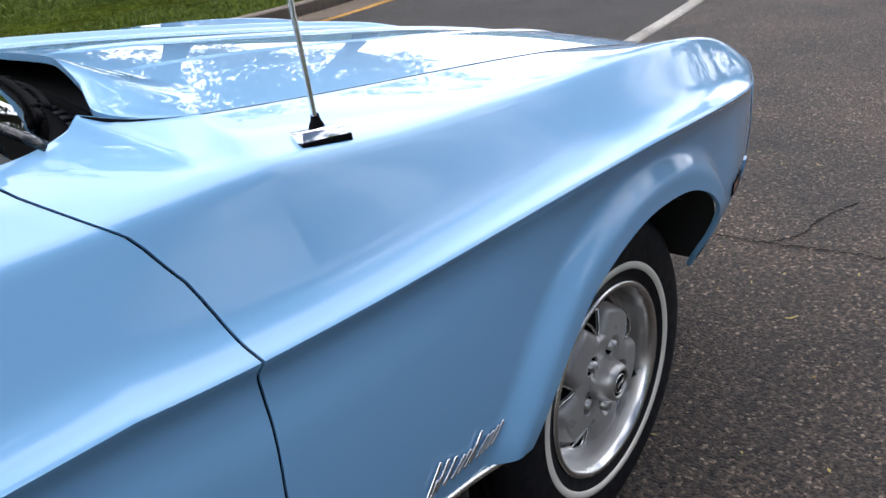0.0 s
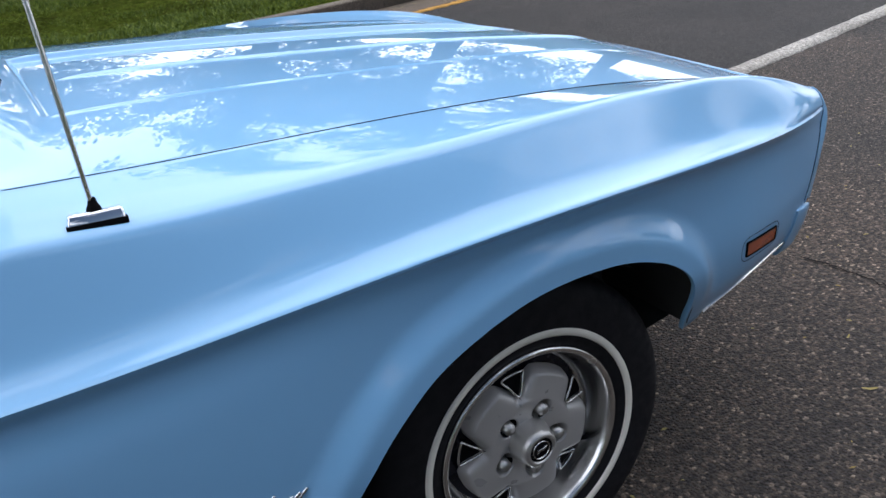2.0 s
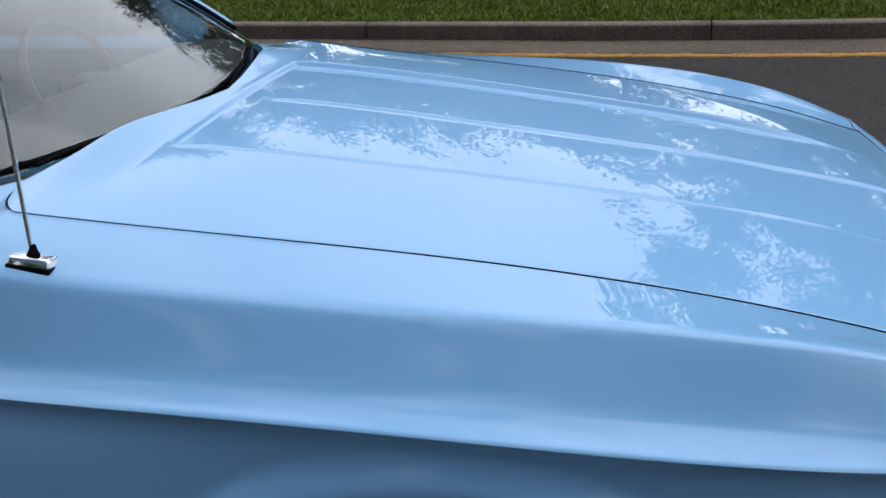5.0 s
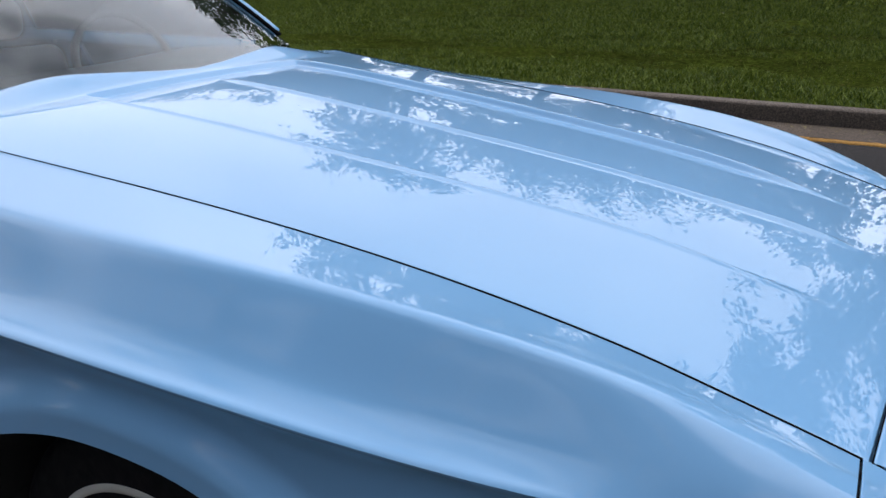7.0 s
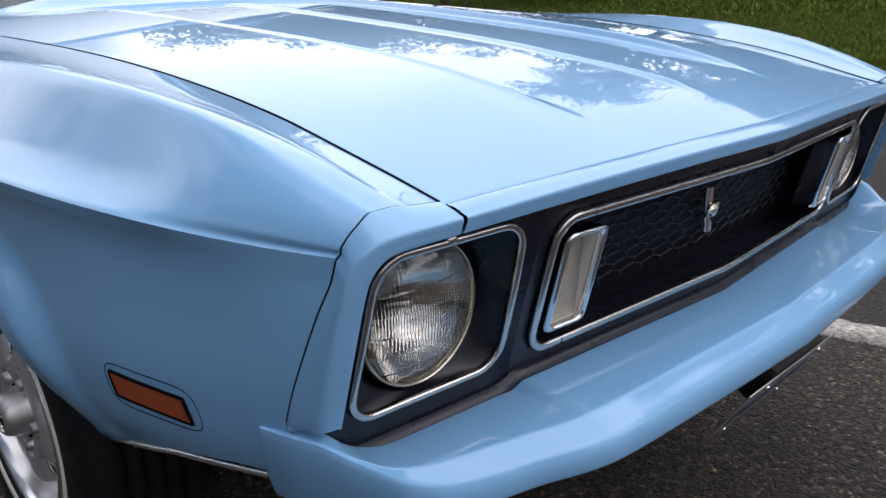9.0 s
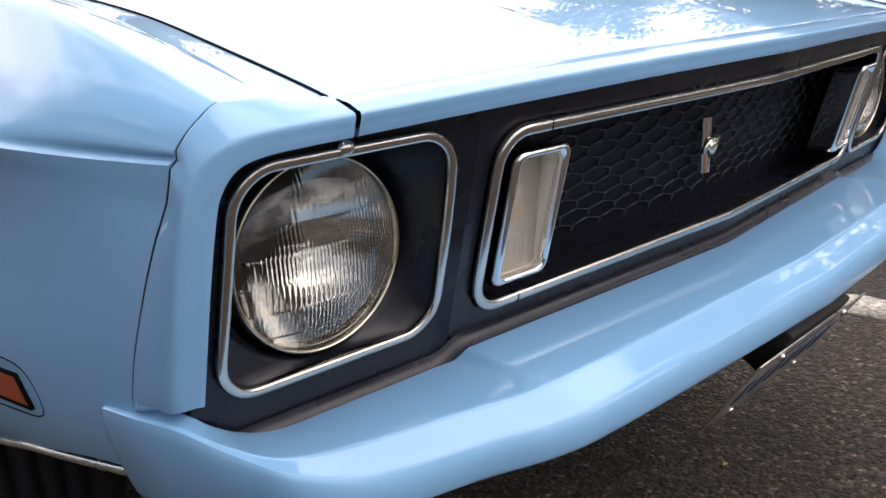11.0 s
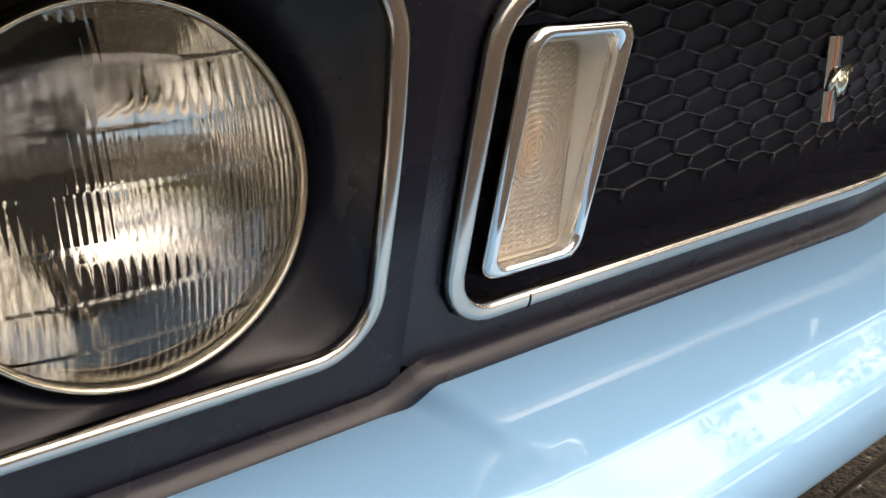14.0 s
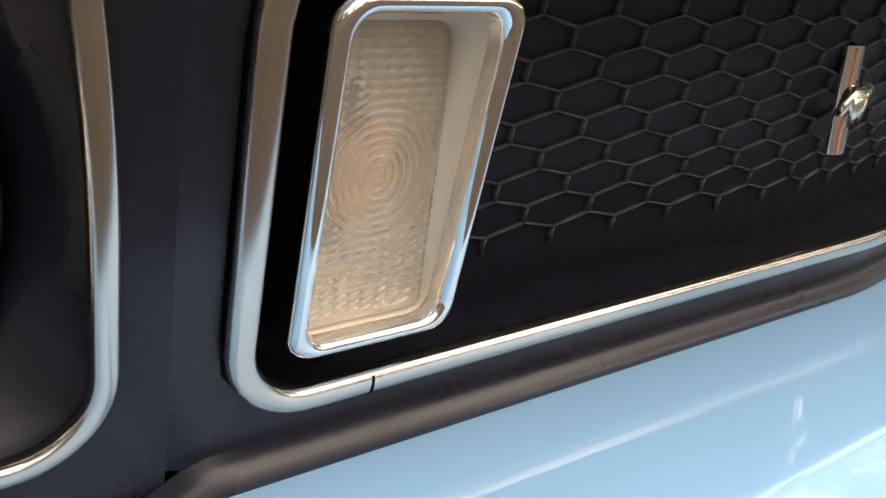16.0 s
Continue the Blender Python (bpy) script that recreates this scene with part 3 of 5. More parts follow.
for side in (-1, 1):
    inner = tapered(rounded_loop(*HL, NL))
    part("headlamp_panel", tidy(sheet([on_face(r, -0.004 - 0.006 * k, -side) for r, k in zip(ring_panel(inner, tucked(rounded_loop(-0.745, -0.470, 0.470, 0.742, 0.002, NL))), (1, 0.75, 0.5, 0.25, 0))], closed=True)), SATIN, car)
    # the bucket sinks from the bright trim to the lamp
    a = np.array(on_face(inner, -0.009))
    ang = np.array([math.atan2(z - LAMP_Z, y + LAMP_Y) for y, z in inner])
    rim = np.array([(0.826 + 0.094 * math.sin(t) * 0.09, -LAMP_Y + 0.094 * math.cos(t), LAMP_Z + 0.094 * math.sin(t)) for t in ang])
    deep = rim + np.array((-0.035, 0, 0))
    rows = [a, a + (rim - a) * 0.06 + (-0.004, 0, 0), a + (rim - a) * 0.35 + (-0.006, 0, 0), a + (rim - a) * 0.75 + (-0.003, 0, 0), rim, deep]
    rows = [[(p[0], -side * p[1] * 1.0 if side > 0 else p[1], p[2]) for p in r] for r in rows]
    bucket = part("headlamp_bucket", tidy(sheet(rows, closed=True)), SATIN, car, "satin black sunken headlamp surround")
    for want in (48, 132):
        k = int(np.argmin(np.abs(ang - radians(want))))
        p = a[k] + (rim[k] - a[k]) * 0.30
        bm = bmesh.new()
        bmesh.ops.create_cone(bm, cap_ends=True, segments=16, radius1=0.0042, radius2=0.0030, depth=0.004)
        bmesh.ops.rotate(bm, verts=bm.verts, cent=(0, 0, 0), matrix=Matrix.Rotation(radians(90), 3, "Y"))
        bmesh.ops.translate(bm, verts=bm.verts, vec=(p[0] - 0.004, -side * p[1] if side > 0 else p[1], p[2]))
        part("screw", bm, SATIN, bucket, "small black screw")

# rolled black sill under the openings
rows = []
for y in np.linspace(-0.735, 0.735, 121):
    base = 0.494 if abs(y) < 0.455 else 0.494 - 0.014 * step(0.455, 0.485, abs(y))
    prof = [(0.0 - 0.004, base + 0.006), (0.004, base + 0.001), (0.0095, base - 0.005), (0.0100, base - 0.011), (0.004, base - 0.020), (-0.03, base - 0.026)]
    rows.append(spline([(face_x(y, z, off), y, z) for off, z in prof], 18))
part("sill_roll", tidy(sheet(rows)), SATIN, car, "satin black rolled sill below the grille")

grille = part("grille", tidy(sheet([on_face(rounded_loop(*GR, NL), d) for d in (-0.003, -0.02, -0.045, -0.075)], closed=True)), SATIN, car, "black honeycomb grille")


def mesh_x(y, z, off=0.0):
    return 0.853 - 0.08 * soft_abs(y) + 0.30 * (z - 0.619) + off


part("grille_backing", tidy(sheet([[(mesh_x(y, z, -0.002), y, z) for y in np.linspace(-0.46, 0.46, 61)] for z in np.linspace(0.49, 0.73, 13)])), MESHPL, grille)


def honeycomb():
    """Raised hexagon edges: upright pieces and slanted pieces, as one moulding."""
    w, up, rise, t = 0.0489, 0.0100, 0.0060, 0.00055
    bm = bmesh.new()

    def bar(p, q):
        p, q = np.array(p), np.array(q)
        d = (q - p) / np.linalg.norm(q - p)
        s = np.array((-d[1], d[0])) * t
        quad = [p - s, p + s, q + s, q - s]
        top = [bm.verts.new((mesh_x(y, z, 0.0012), y, z)) for y, z in quad]
        low = [bm.verts.new((mesh_x(y, z, -0.003), y + (s[0] if i in (1, 2) else -s[0]) * 0.6, z + (s[1] if i in (1, 2) else -s[1]) * 0.6)) for i, (y, z) in enumerate(quad)]
        bm.faces.new(top)
        for i in range(4):
            bm.faces.new((top[i], low[i], low[(i + 1) % 4], top[(i + 1) % 4]))

    pitch = up + rise
    for r in range(-9, 10):
        z0 = 0.6275 + r * pitch
        for c in range(-11, 12):
            y0 = c * w + (w / 2 if r % 2 else 0) - 0.0072
            if abs(y0) > 0.44 or not 0.540 < z0 < 0.712:
                continue
            bar((y0, z0 - up / 2), (y0, z0 + up / 2))
            bar((y0, z0 + up / 2), (y0 + w / 2, z0 + up / 2 + rise))
            bar((y0, z0 + up / 2), (y0 - w / 2, z0 + up / 2 + rise))
    bmesh.ops.recalc_face_normals(bm, faces=bm.faces)
    return bm


part("honeycomb", honeycomb(), RIB, grille, "dark grey moulded honeycomb mesh")

TRIM = [(-0.0058, -0.003), (-0.0058, 0.0022), (-0.0050, 0.0040), (-0.0035, 0.0049), (0.0, 0.0053), (0.0035, 0.0049), (0.0050, 0.0040), (0.0058, 0.0022), (0.0058, -0.003)]
loop = rounded_loop(GR[0] + 0.0065, GR[1] - 0.0065, GR[2] + 0.0065, GR[3] - 0.0065, 0.031, 280)
loop[:, 1] += 0.004 * np.clip(1 - np.abs(loop[:, 0]) / 0.42, 0, 1) * (loop[:, 1] < 0.54)
trim = part("grille_surround", sweep(on_face(loop), TRIM, True, face_normal), BRIGHT, grille, "bright metal grille surround moulding")
for side in (-1, 1):
    for z in (GR[2] + 0.0065, GR[3] - 0.0065):
        y = side * 0.3875
        part("moulding_joint", sweep(on_face([(y - 0.0006, z), (y + 0.0006, z)]), [(a * 1.03, b * 1.03 + 0.0002) for a, b in TRIM], False, face_normal), GAP_AND_RUBBER, trim)
    loop2 = np.array(tapered(rounded_loop(HL[0] + 0.0045, HL[1] - 0.0045, HL[2] + 0.0045, HL[3] - 0.0045, 0.034, 200)))
    if side > 0:
        loop2 = loop2 * (-1, 1)
    # a small dip at the middle of the upper edge takes the lamp clip
    pts = np.array(on_face(loop2, -0.006))
    surround = part("headlamp_surround", sweep(pts, [(a * 0.8, b * 0.9) for a, b in TRIM], True, face_normal), BRIGHT, car, "bright metal headlamp surround moulding")
    clip = bmesh.new()
    bmesh.ops.create_uvsphere(clip, u_segments=16, v_segments=10, radius=0.009)
    for v in clip.verts:
        v.co = (face_x(0.608, 0.7140) - 0.005 + v.co.x * 0.55, side * 0.608 + v.co.y * 1.0, 0.7142 + v.co.z * 0.75)
    part("clip", clip, BRIGHT, surround)

# ---- headlamps ----
def lens_mesh(r=0.0858, dome=0.020):
    """Sealed-beam lens: smooth dome in front, upright flutes and steps moulded inside."""
    pitches = (0.0042, 0.0040, 0.0050, 0.0038, 0.0040, 0.0064, 0.0046)
    deeps = (0.0005, 0.0006, 0.0008, 0.0008, 0.0007, 0.0004, 0.0006)
    front_rows, back_rows = [], []
    for s in np.linspace(-1, 1, 169):
        zz = math.sin(s * math.pi / 2) * 0.9995
        w = math.sqrt(1 - zz * zz)
        a, b = [], []
        for y in np.linspace(-1, 1, 251):
            yy = y * w
            q = yy * yy + zz * zz
            x = dome * (math.sqrt(max(0.0, 1 - q * 0.92)) - math.sqrt(0.08)) / (1 - math.sqrt(0.08))
            row = min(int((zz + 1) * 3.5 + 0.0), 6)
            flute = deeps[row] * (1 - abs(math.cos(math.pi * yy * r / pitches[row] + 0.7 * row)))
            a.append((x, yy * r, zz * r))
            b.append((x - 0.0035 - flute * step(1.0, 0.90, math.sqrt(q)) - 0.0011 * (((zz + 1) * 3.5) % 1.0), yy * r * 0.985, zz * r * 0.985))
        front_rows.append(a)
        back_rows.append(b)
    me = sheet([fr + bk[::-1] for fr, bk in zip(front_rows, back_rows)], closed=True)
    return tidy(me)


TILT = pose(0, 0, 0, 0, 5.1, 0) @ Matrix.Scale(0.992, 4)
for side in (-1, 1):
    at = Matrix.Translation((0.834, side * LAMP_Y, LAMP_Z)) @ TILT
    lamp = new("headlamp")
    lamp.parent = car
    lamp.matrix_basis = at
    tagged(lamp, "round sealed-beam headlamp with fluted glass")
    ring = [(0.0846, 0.000), (0.0850, 0.0040), (0.0860, 0.0058), (0.0874, 0.0060), (0.0886, 0.0042), (0.0892, -0.001), (0.0894, -0.020), (0.0850, -0.020), (0.0846, -0.004), (0.0846, 0.000)]
    me = turned([(r, x) for r, x in ring], 96)
    me.transform(Matrix.Rotation(radians(-90), 4, "Z"))
    part("retaining_ring", tidy(me), RINGMETAL, lamp, "thin dull metal retaining ring")
    part("lens", lens_mesh(), LAMPGLASS, lamp, "clear fluted glass lens")
    bowl = [(0.0846, -0.006)] + [(r, -0.006 - 0.060 * (1 - (r / 0.0846) ** 2)) for r in np.linspace(0.082, 0.006, 24)] + [(0.0005, -0.066)]
    me = turned(bowl, 72)
    me.transform(Matrix.Rotation(radians(-90), 4, "Z"))
    part("reflector", tidy(me), REFLECTOR, lamp, "silvered reflector bowl")
    me = turned([(0.0005, -0.028), (0.006, -0.029), (0.0085, -0.034), (0.0085, -0.052), (0.004, -0.062)], 24)
    me.transform(Matrix.Rotation(radians(-90), 4, "Z"))
    part("filament_shield", tidy(me), STEEL, lamp)

# ---- parking lamps in the grille ----
for side in (-1, 1):
    lamp = new("parking_lamp")
    lamp.parent = grille
    tagged(lamp, "upright chrome-framed parking lamp with clear lens")
    yo, yi, zb, zt = 0.4308, 0.3572, 0.5435, 0.6800
    outer = rounded_loop(-yo, -yi, zb, zt, 0.011, 140)
    if side > 0:
        outer = outer * (-1, 1)
    cy, cz = side * (yo + yi) / 2, (zb + zt) / 2

    def shrink(loop, d):
        hy, hz = (yo - yi) / 2, (zt - zb) / 2
        return [(cy + (y - cy) * (hy - d) / hy, cz + (z - cz) * (hz - d) / hz) for y, z in loop]

    rows = [on_face(shrink(outer, d), o) for d, o in ((0.0, -0.035), (0.0, 0.003), (0.0006, 0.0066), (0.0022, 0.0090), (0.0042, 0.0096), (0.0062, 0.0086), (0.0074, 0.005), (0.0077, -0.002))]
    part("lamp_frame", tidy(sheet(rows, closed=True)), CHROME, lamp, "chrome lamp frame")
    # deep cream housing: walls with a ledge, then the floor behind the lens
    rows = [on_face(shrink(outer, d), o) for d, o in ((0.0075, 0.001), (0.0080, -0.006), (0.0094, -0.0066), (0.0100, -0.018), (0.0104, -0.034), (0.020, -0.036), (0.0320, -0.036))]
    part("lamp_housing", tidy(sheet(rows, closed=True)), HOUSING, lamp, "cream lamp housing")
    # moulded lens deep in the housing: rows of small blisters with rings about the bulb
    ny, nz = 64, 160
    rows = []
    back = []
    y_a, y_b = side * (yo - 0.0097), side * (yi + 0.0097)
    for j in range(nz + 1):
        z = zb + 0.0099 + (zt - zb - 0.0198) * j / nz
        rf, rb = [], []
        for i in range(ny + 1):
            y = y_a + (y_b - y_a) * i / ny
            q = math.hypot((y - side * 0.392) * 1.1, z - (cz + 0.002))
            ring_w = step(0.036, 0.020, q)
            ripple = 0.0006 * math.cos(2 * math.pi * q / 0.0034) * ring_w + (1 - ring_w) * 0.0009 * math.cos(2 * math.pi * (z - zb) / 0.0036) * (0.55 + 0.45 * math.cos(2 * math.pi * (y - y_a) / 0.0060))
            deep = -0.0110 - 0.13 * (z - 0.612)
            rf.append((face_x(y, z, deep) + 0.55 * ripple, y, z))
            rb.append((face_x(y, z, deep - 0.0030) + ripple, y, z))
        rows.append(rf)
        back.append(rb)
    bm = bmesh.new()
    for grid in (rows, back):
        bm.from_mesh(sheet(grid))
    k = (ny + 1) * (nz + 1)
    bm.verts.ensure_lookup_table()
    border = [(0, i) for i in range(ny)] + [(j, ny) for j in range(nz)] + [(nz, i) for i in range(ny, 0, -1)] + [(j, 0) for j in range(nz, 0, -1)]
    idx = [j * (ny + 1) + i for j, i in border]
    for a, b in zip(idx, idx[1:] + idx[:1]):
        bm.faces.new((bm.verts[a], bm.verts[b], bm.verts[k + b], bm.verts[k + a]))
    bmesh.ops.recalc_face_normals(bm, faces=bm.faces)
    part("lens", bm, RIBBED, lamp, "clear ribbed lens with rings round the bulb")
    bulb = bmesh.new()
    bmesh.ops.create_uvsphere(bulb, u_segments=20, v_segments=12, radius=0.0135)
    for v in bulb.verts:
        y, z = side * 0.392 + v.co.y * 1.05, cz + 0.002 + v.co.z * 1.5
        v.co = (face_x(y, z, -0.0235) + v.co.x * 0.5, y, z)
    part("bulb", bulb, BULB, lamp, "amber bulb")

def badge_x(y, z, off=0.0):
    return 0.853 + 0.05 * (z - 0.614) + off


# ---- badge in the grille: upright tri-colour bars with a plain pale shape across ----
badge = part("grille_badge", tidy(sheet([[(badge_x(y, z, 0.012 + o), y, z) for y, o in ((-0.0075, -0.006), (-0.0072, 0.0), (-0.0028, 0.0018), (0.0028, 0.0018), (0.0072, 0.0), (0.0075, -0.006))] for z in (0.5785, 0.5795, 0.65, 0.651)])), CHROME, grille, "upright striped badge with a pale cross shape")
for y, m in ((-0.0047, EMRED), (0.0047, EMBLUE)):
    part("stripe", tidy(sheet([[(badge_x(yy, z, 0.0137 + o), yy, z) for yy, o in ((y - 0.0015, -0.0008), (y, 0.0), (y + 0.0015, -0.0008))] for z in (0.5795, 0.65)])), m, badge)
prof = [(-0.020, 0.606), (-0.0135, 0.618), (-0.005, 0.6255), (0.006, 0.625), (0.016, 0.6275), (0.022, 0.6225), (0.012, 0.6175), (0.010, 0.608), (0.0075, 0.598), (0.003, 0.607), (-0.002, 0.597), (-0.0055, 0.609), (-0.012, 0.611)]
bm = bmesh.new()
lo = [bm.verts.new((badge_x(y, z, 0.013), y, z)) for y, z in prof]
hi = [bm.verts.new((badge_x(y, z, 0.0185), y * 0.93, 0.614 + (z - 0.614) * 0.93)) for y, z in prof]
bm.faces.new(hi)
bm.faces.new(lo)
for i in range(len(prof)):
    j = (i + 1) % len(prof)
    bm.faces.new((lo[i], lo[j], hi[j], hi[i]))
bmesh.ops.triangulate(bm, faces=[f for f in bm.faces if len(f.verts) > 4])
bmesh.ops.recalc_face_normals(bm, faces=bm.faces)
part("pale_shape", bm, BONE, badge, "pale metal raised shape")

# ---- bumper ----
BUMPER = (  # inner edge, ridge and foot from the wing's end to the middle
    ((0.762, 0.770, 0.527), (0.768, 0.780, 0.525), (0.742, 0.750, 0.416)),
    ((0.800, 0.758, 0.5265), (0.806, 0.770, 0.523), (0.790, 0.742, 0.416)),
    ((0.826, 0.738, 0.520), (0.842, 0.752, 0.516), (0.835, 0.724, 0.418)),
    ((0.828, 0.716, 0.500), (0.878, 0.728, 0.499), (0.875, 0.705, 0.420)),
    ((0.822, 0.684, 0.4805), (0.915, 0.700, 0.487), (0.910, 0.680, 0.422)),
    ((0.829, 0.636, 0.4745), (0.944, 0.648, 0.482), (0.938, 0.636, 0.424)),
    ((0.835, 0.552, 0.4745), (0.972, 0.565, 0.480), (0.964, 0.555, 0.425)),
    ((0.841, 0.470, 0.4760), (1.000, 0.492, 0.480), (0.992, 0.484, 0.425)),
    ((0.848, 0.400, 0.4845), (1.012, 0.415, 0.481), (1.004, 0.410, 0.425)),
    ((0.866, 0.200, 0.4845), (1.025, 0.200, 0.483), (1.017, 0.200, 0.425)),
    ((0.878, 0.000, 0.4845), (1.034, 0.000, 0.483), (1.026, 0.000, 0.425)))


def bumper_rows():
    n = 210
    inner, ridge, foot = (spline([row[k] for row in BUMPER], n) for k in range(3))
    rows = []
    for i in range(n):
        a, r, l = inner[i].copy(), ridge[i], foot[i]
        w = step(0.68, 0.62, a[1])
        zin = 0.4845 - 0.010 * step(0.450, 0.468, a[1])
        a = a * (1 - w) + np.array((face_x(-a[1], zin, -0.004), a[1], zin)) * w
        k = ridge[min(i + 1, n - 1)] - ridge[max(i - 1, 0)]
        out = np.array((abs(k[1]), abs(k[0]), 0.0))
        out /= np.linalg.norm(out)
        up = np.array((0, 0, 1.0))
        soft = step(0.76, 0.64, r[1])
        # flat top, a first fold, a sloping band, a second fold, then the face
        fold = a + 0.79 * (r - a) + up * 0.0035 * soft
        brow = r - out * 0.008 * soft - up * (0.001 + 0.015 * soft)
        tight = 0.10 + 0.10 * (1 - soft)
        pts = [a + (-0.012, 0, -0.02), a + (0, 0, -0.003), a + 0.06 * (r - a) + up * 0.001, a + 0.45 * (fold - a) + up * 0.0012 * soft, a + (1 - tight) * (fold - a) + up * 0.0006 * soft, fold,
               fold + tight * (brow - fold) - up * 0.0003 * soft, fold + 0.5 * (brow - fold), brow - 0.12 * (brow - fold), brow, brow + 0.12 * (l - brow) + out * 0.0035, brow + 0.40 * (l - brow) + out * 0.0065,
               brow + 0.75 * (l - brow) + out * 0.006, brow + 0.95 * (l - brow) + out * 0.003, l - out * 0.006, l - out * 0.035 + up * 0.004]
        rows.append(spline(pts, 64))
    return rows


half_rows = bumper_rows()
rows = [[(p[0], -p[1], p[2]) for p in r] for r in half_rows] + [[(p[0], p[1], p[2]) for p in r] for r in half_rows[-2::-1]]
tips = []
for r in (rows[0], rows[-1]):
    s = np.sign(r[0][1])
    tips.append([(p[0] - 0.002, p[1] - s * 0.012, p[2]) for p in r])
rows = [tips[0]] + rows + [tips[1]]
bumper = part("bumper", tidy(sheet(rows)), PAINT, car, "light blue painted front bumper with wrapped ends")
part("valance", tidy(sheet([[(0.86 - 0.10 * y * y - 0.05 * k, y, z) for y in np.linspace(-0.60, 0.60, 41)] for k, z in ((0, 0.47), (0, 0.40), (1, 0.33), (4, 0.27), (8, 0.25))])), DARK, car, "dark lower valance under the bumper")

# licence plate hanging below the bumper, its lettering as plain bars
plate = new("licence_plate")
plate.parent = car
tagged(plate, "tilted aluminium licence plate below the bumper")
plate.matrix_basis = pose(0.976, 0.000, 0.341, 0, 36, 0)
part("plate_sheet", box(-0.0012, 0.0012, -0.1525, 0.1525, -0.066, 0.066, 0.0008), ALU, plate)
for i in range(6):
    y = -0.108 + i * 0.0432
    part("plain_bar", box(0.0014, 0.0026, y - 0.013, y + 0.013, -0.028, 0.024, 0.0005), BARBLUE, plate)
part("plain_bar", box(0.0014, 0.0022, -0.08, 0.08, 0.041, 0.052, 0.0004), BARBLUE, plate)
for y in (-0.09, 0.09):
    for z in (-0.055, 0.055):
        bm = bmesh.new()
        bmesh.ops.create_cone(bm, cap_ends=True, segments=12, radius1=0.006, radius2=0.0045, depth=0.005)
        bmesh.ops.rotate(bm, verts=bm.verts, cent=(0, 0, 0), matrix=Matrix.Rotation(radians(90), 3, "Y"))
        bmesh.ops.translate(bm, verts=bm.verts, vec=(0.0035, y, z))
        part("bolt", bm, CHROME, plate)
part("plate_bracket", box(-0.075, -0.002, -0.085, 0.085, 0.010, 0.082, 0.004), DARK, plate, "dark bracket behind the plate")

# ---- side markers, lower mouldings, script ----
for side in (-1, 1):
    marker = new("side_marker")
    marker.parent = car
    tagged(marker, "amber side marker lamp in a painted recess")

    def on_side(x, z, off):
        return (x, side * (lower_y(x, z) + off), z)

    def quad(x0, x1, z0, z1, lean, off, nx=12, nz=6):
        rows = []
        for z in np.linspace(z0, z1, nz):
            k = (z - z0) / (z1 - z0)
            rows.append([on_side(x0 + lean * k + (x1 - x0) * i / nx, z - 0.012 * (i / nx) * 1.0 + 0.006, off) for i in range(nx + 1)])
        return rows

    lens_rows = quad(0.541, 0.664, 0.5085, 0.5420, -0.004, 0.0022)
    part("lens", tidy(sheet(lens_rows)), AMBER, marker, "amber lens")
    loop = lens_rows[0] + [r[-1] for r in lens_rows[1:]] + lens_rows[-1][-2::-1] + [r[0] for r in lens_rows[-2:0:-1]]
    part("gasket", sweep(loop, [(-0.0012, -0.003), (-0.0012, 0.0014), (0.0012, 0.0014), (0.0012, -0.003)], True, lambda p: (0.25, side, 0)), GAP_AND_RUBBER, marker)
    frame_rows = quad(0.525, 0.680, 0.4960, 0.5540, -0.004, 0.0)
    loop = frame_rows[0] + [r[-1] for r in frame_rows[1:]] + frame_rows[-1][-2::-1] + [r[0] for r in frame_rows[-2:0:-1]]
    loop = np.array(loop)
    for _ in range(3):
        loop = (np.roll(loop, 1, 0) + loop + np.roll(loop, -1, 0)) / 3
    # dark outline drawn for the embossed recess's shading
    part("recess_line", sweep(loop, [(-0.0007, -0.003), (-0.0007, 0.0004), (0.0007, 0.0004), (0.0007, -0.003)], True, lambda p: (0.25, side, 0)), GAP_AND_RUBBER, marker, "thin dark line drawn for the shading of the lamp recess")
    path = [(x, side * (lower_y(x, sill_at(x)) - 0.002), float(sill_at(x)) - 0.003) for x in np.linspace(0.398, 0.775, 30)]
    part("lower_moulding", sweep(path, [(-0.004, -0.004), (-0.004, 0.003), (0.0, 0.005), (0.004, 0.003), (0.004, -0.004)], False, lambda p: (0.1, side, -0.2)), LOWTRIM, car, "thin bright moulding along the lower edge")
    path = [(x, side * (lower_y(x, sill_at(x)) + 0.010 * float(step(-0.52, -0.41, x)) - 0.001), float(sill_at(x)) - 0.004) for x in np.linspace(-2.6, -0.408, 60)]
    part("lower_moulding", sweep(path, [(-0.006, -0.004), (-0.006, 0.003), (0.0, 0.006), (0.006, 0.003), (0.006, -0.004)], False, lambda p: (0.0, side, -0.2)), LOWTRIM, car, "thin bright moulding along the lower edge")

script = new("fender_badge")
script.parent = car
tagged(script, "slanted chrome badge on the fender")


def stroke(pts, r=0.0028):
    path = [(x, -(lower_y(x, z) + 0.004), z) for x, z in spline(pts, 24)]
    return sweep(path, [(r * math.cos(a), r * math.sin(a) * 0.9) for a in np.linspace(0, 2 * math.pi, 8, endpoint=False)], False, lambda p: (0, -1, 0))


def bar_at(x, h, lean=0.030):
    x, h = x - 0.020, h * 0.86
    return [(x, 0.492), (x + lean * 0.5, 0.492 + h * 0.5), (x + lean, 0.492 + h)]


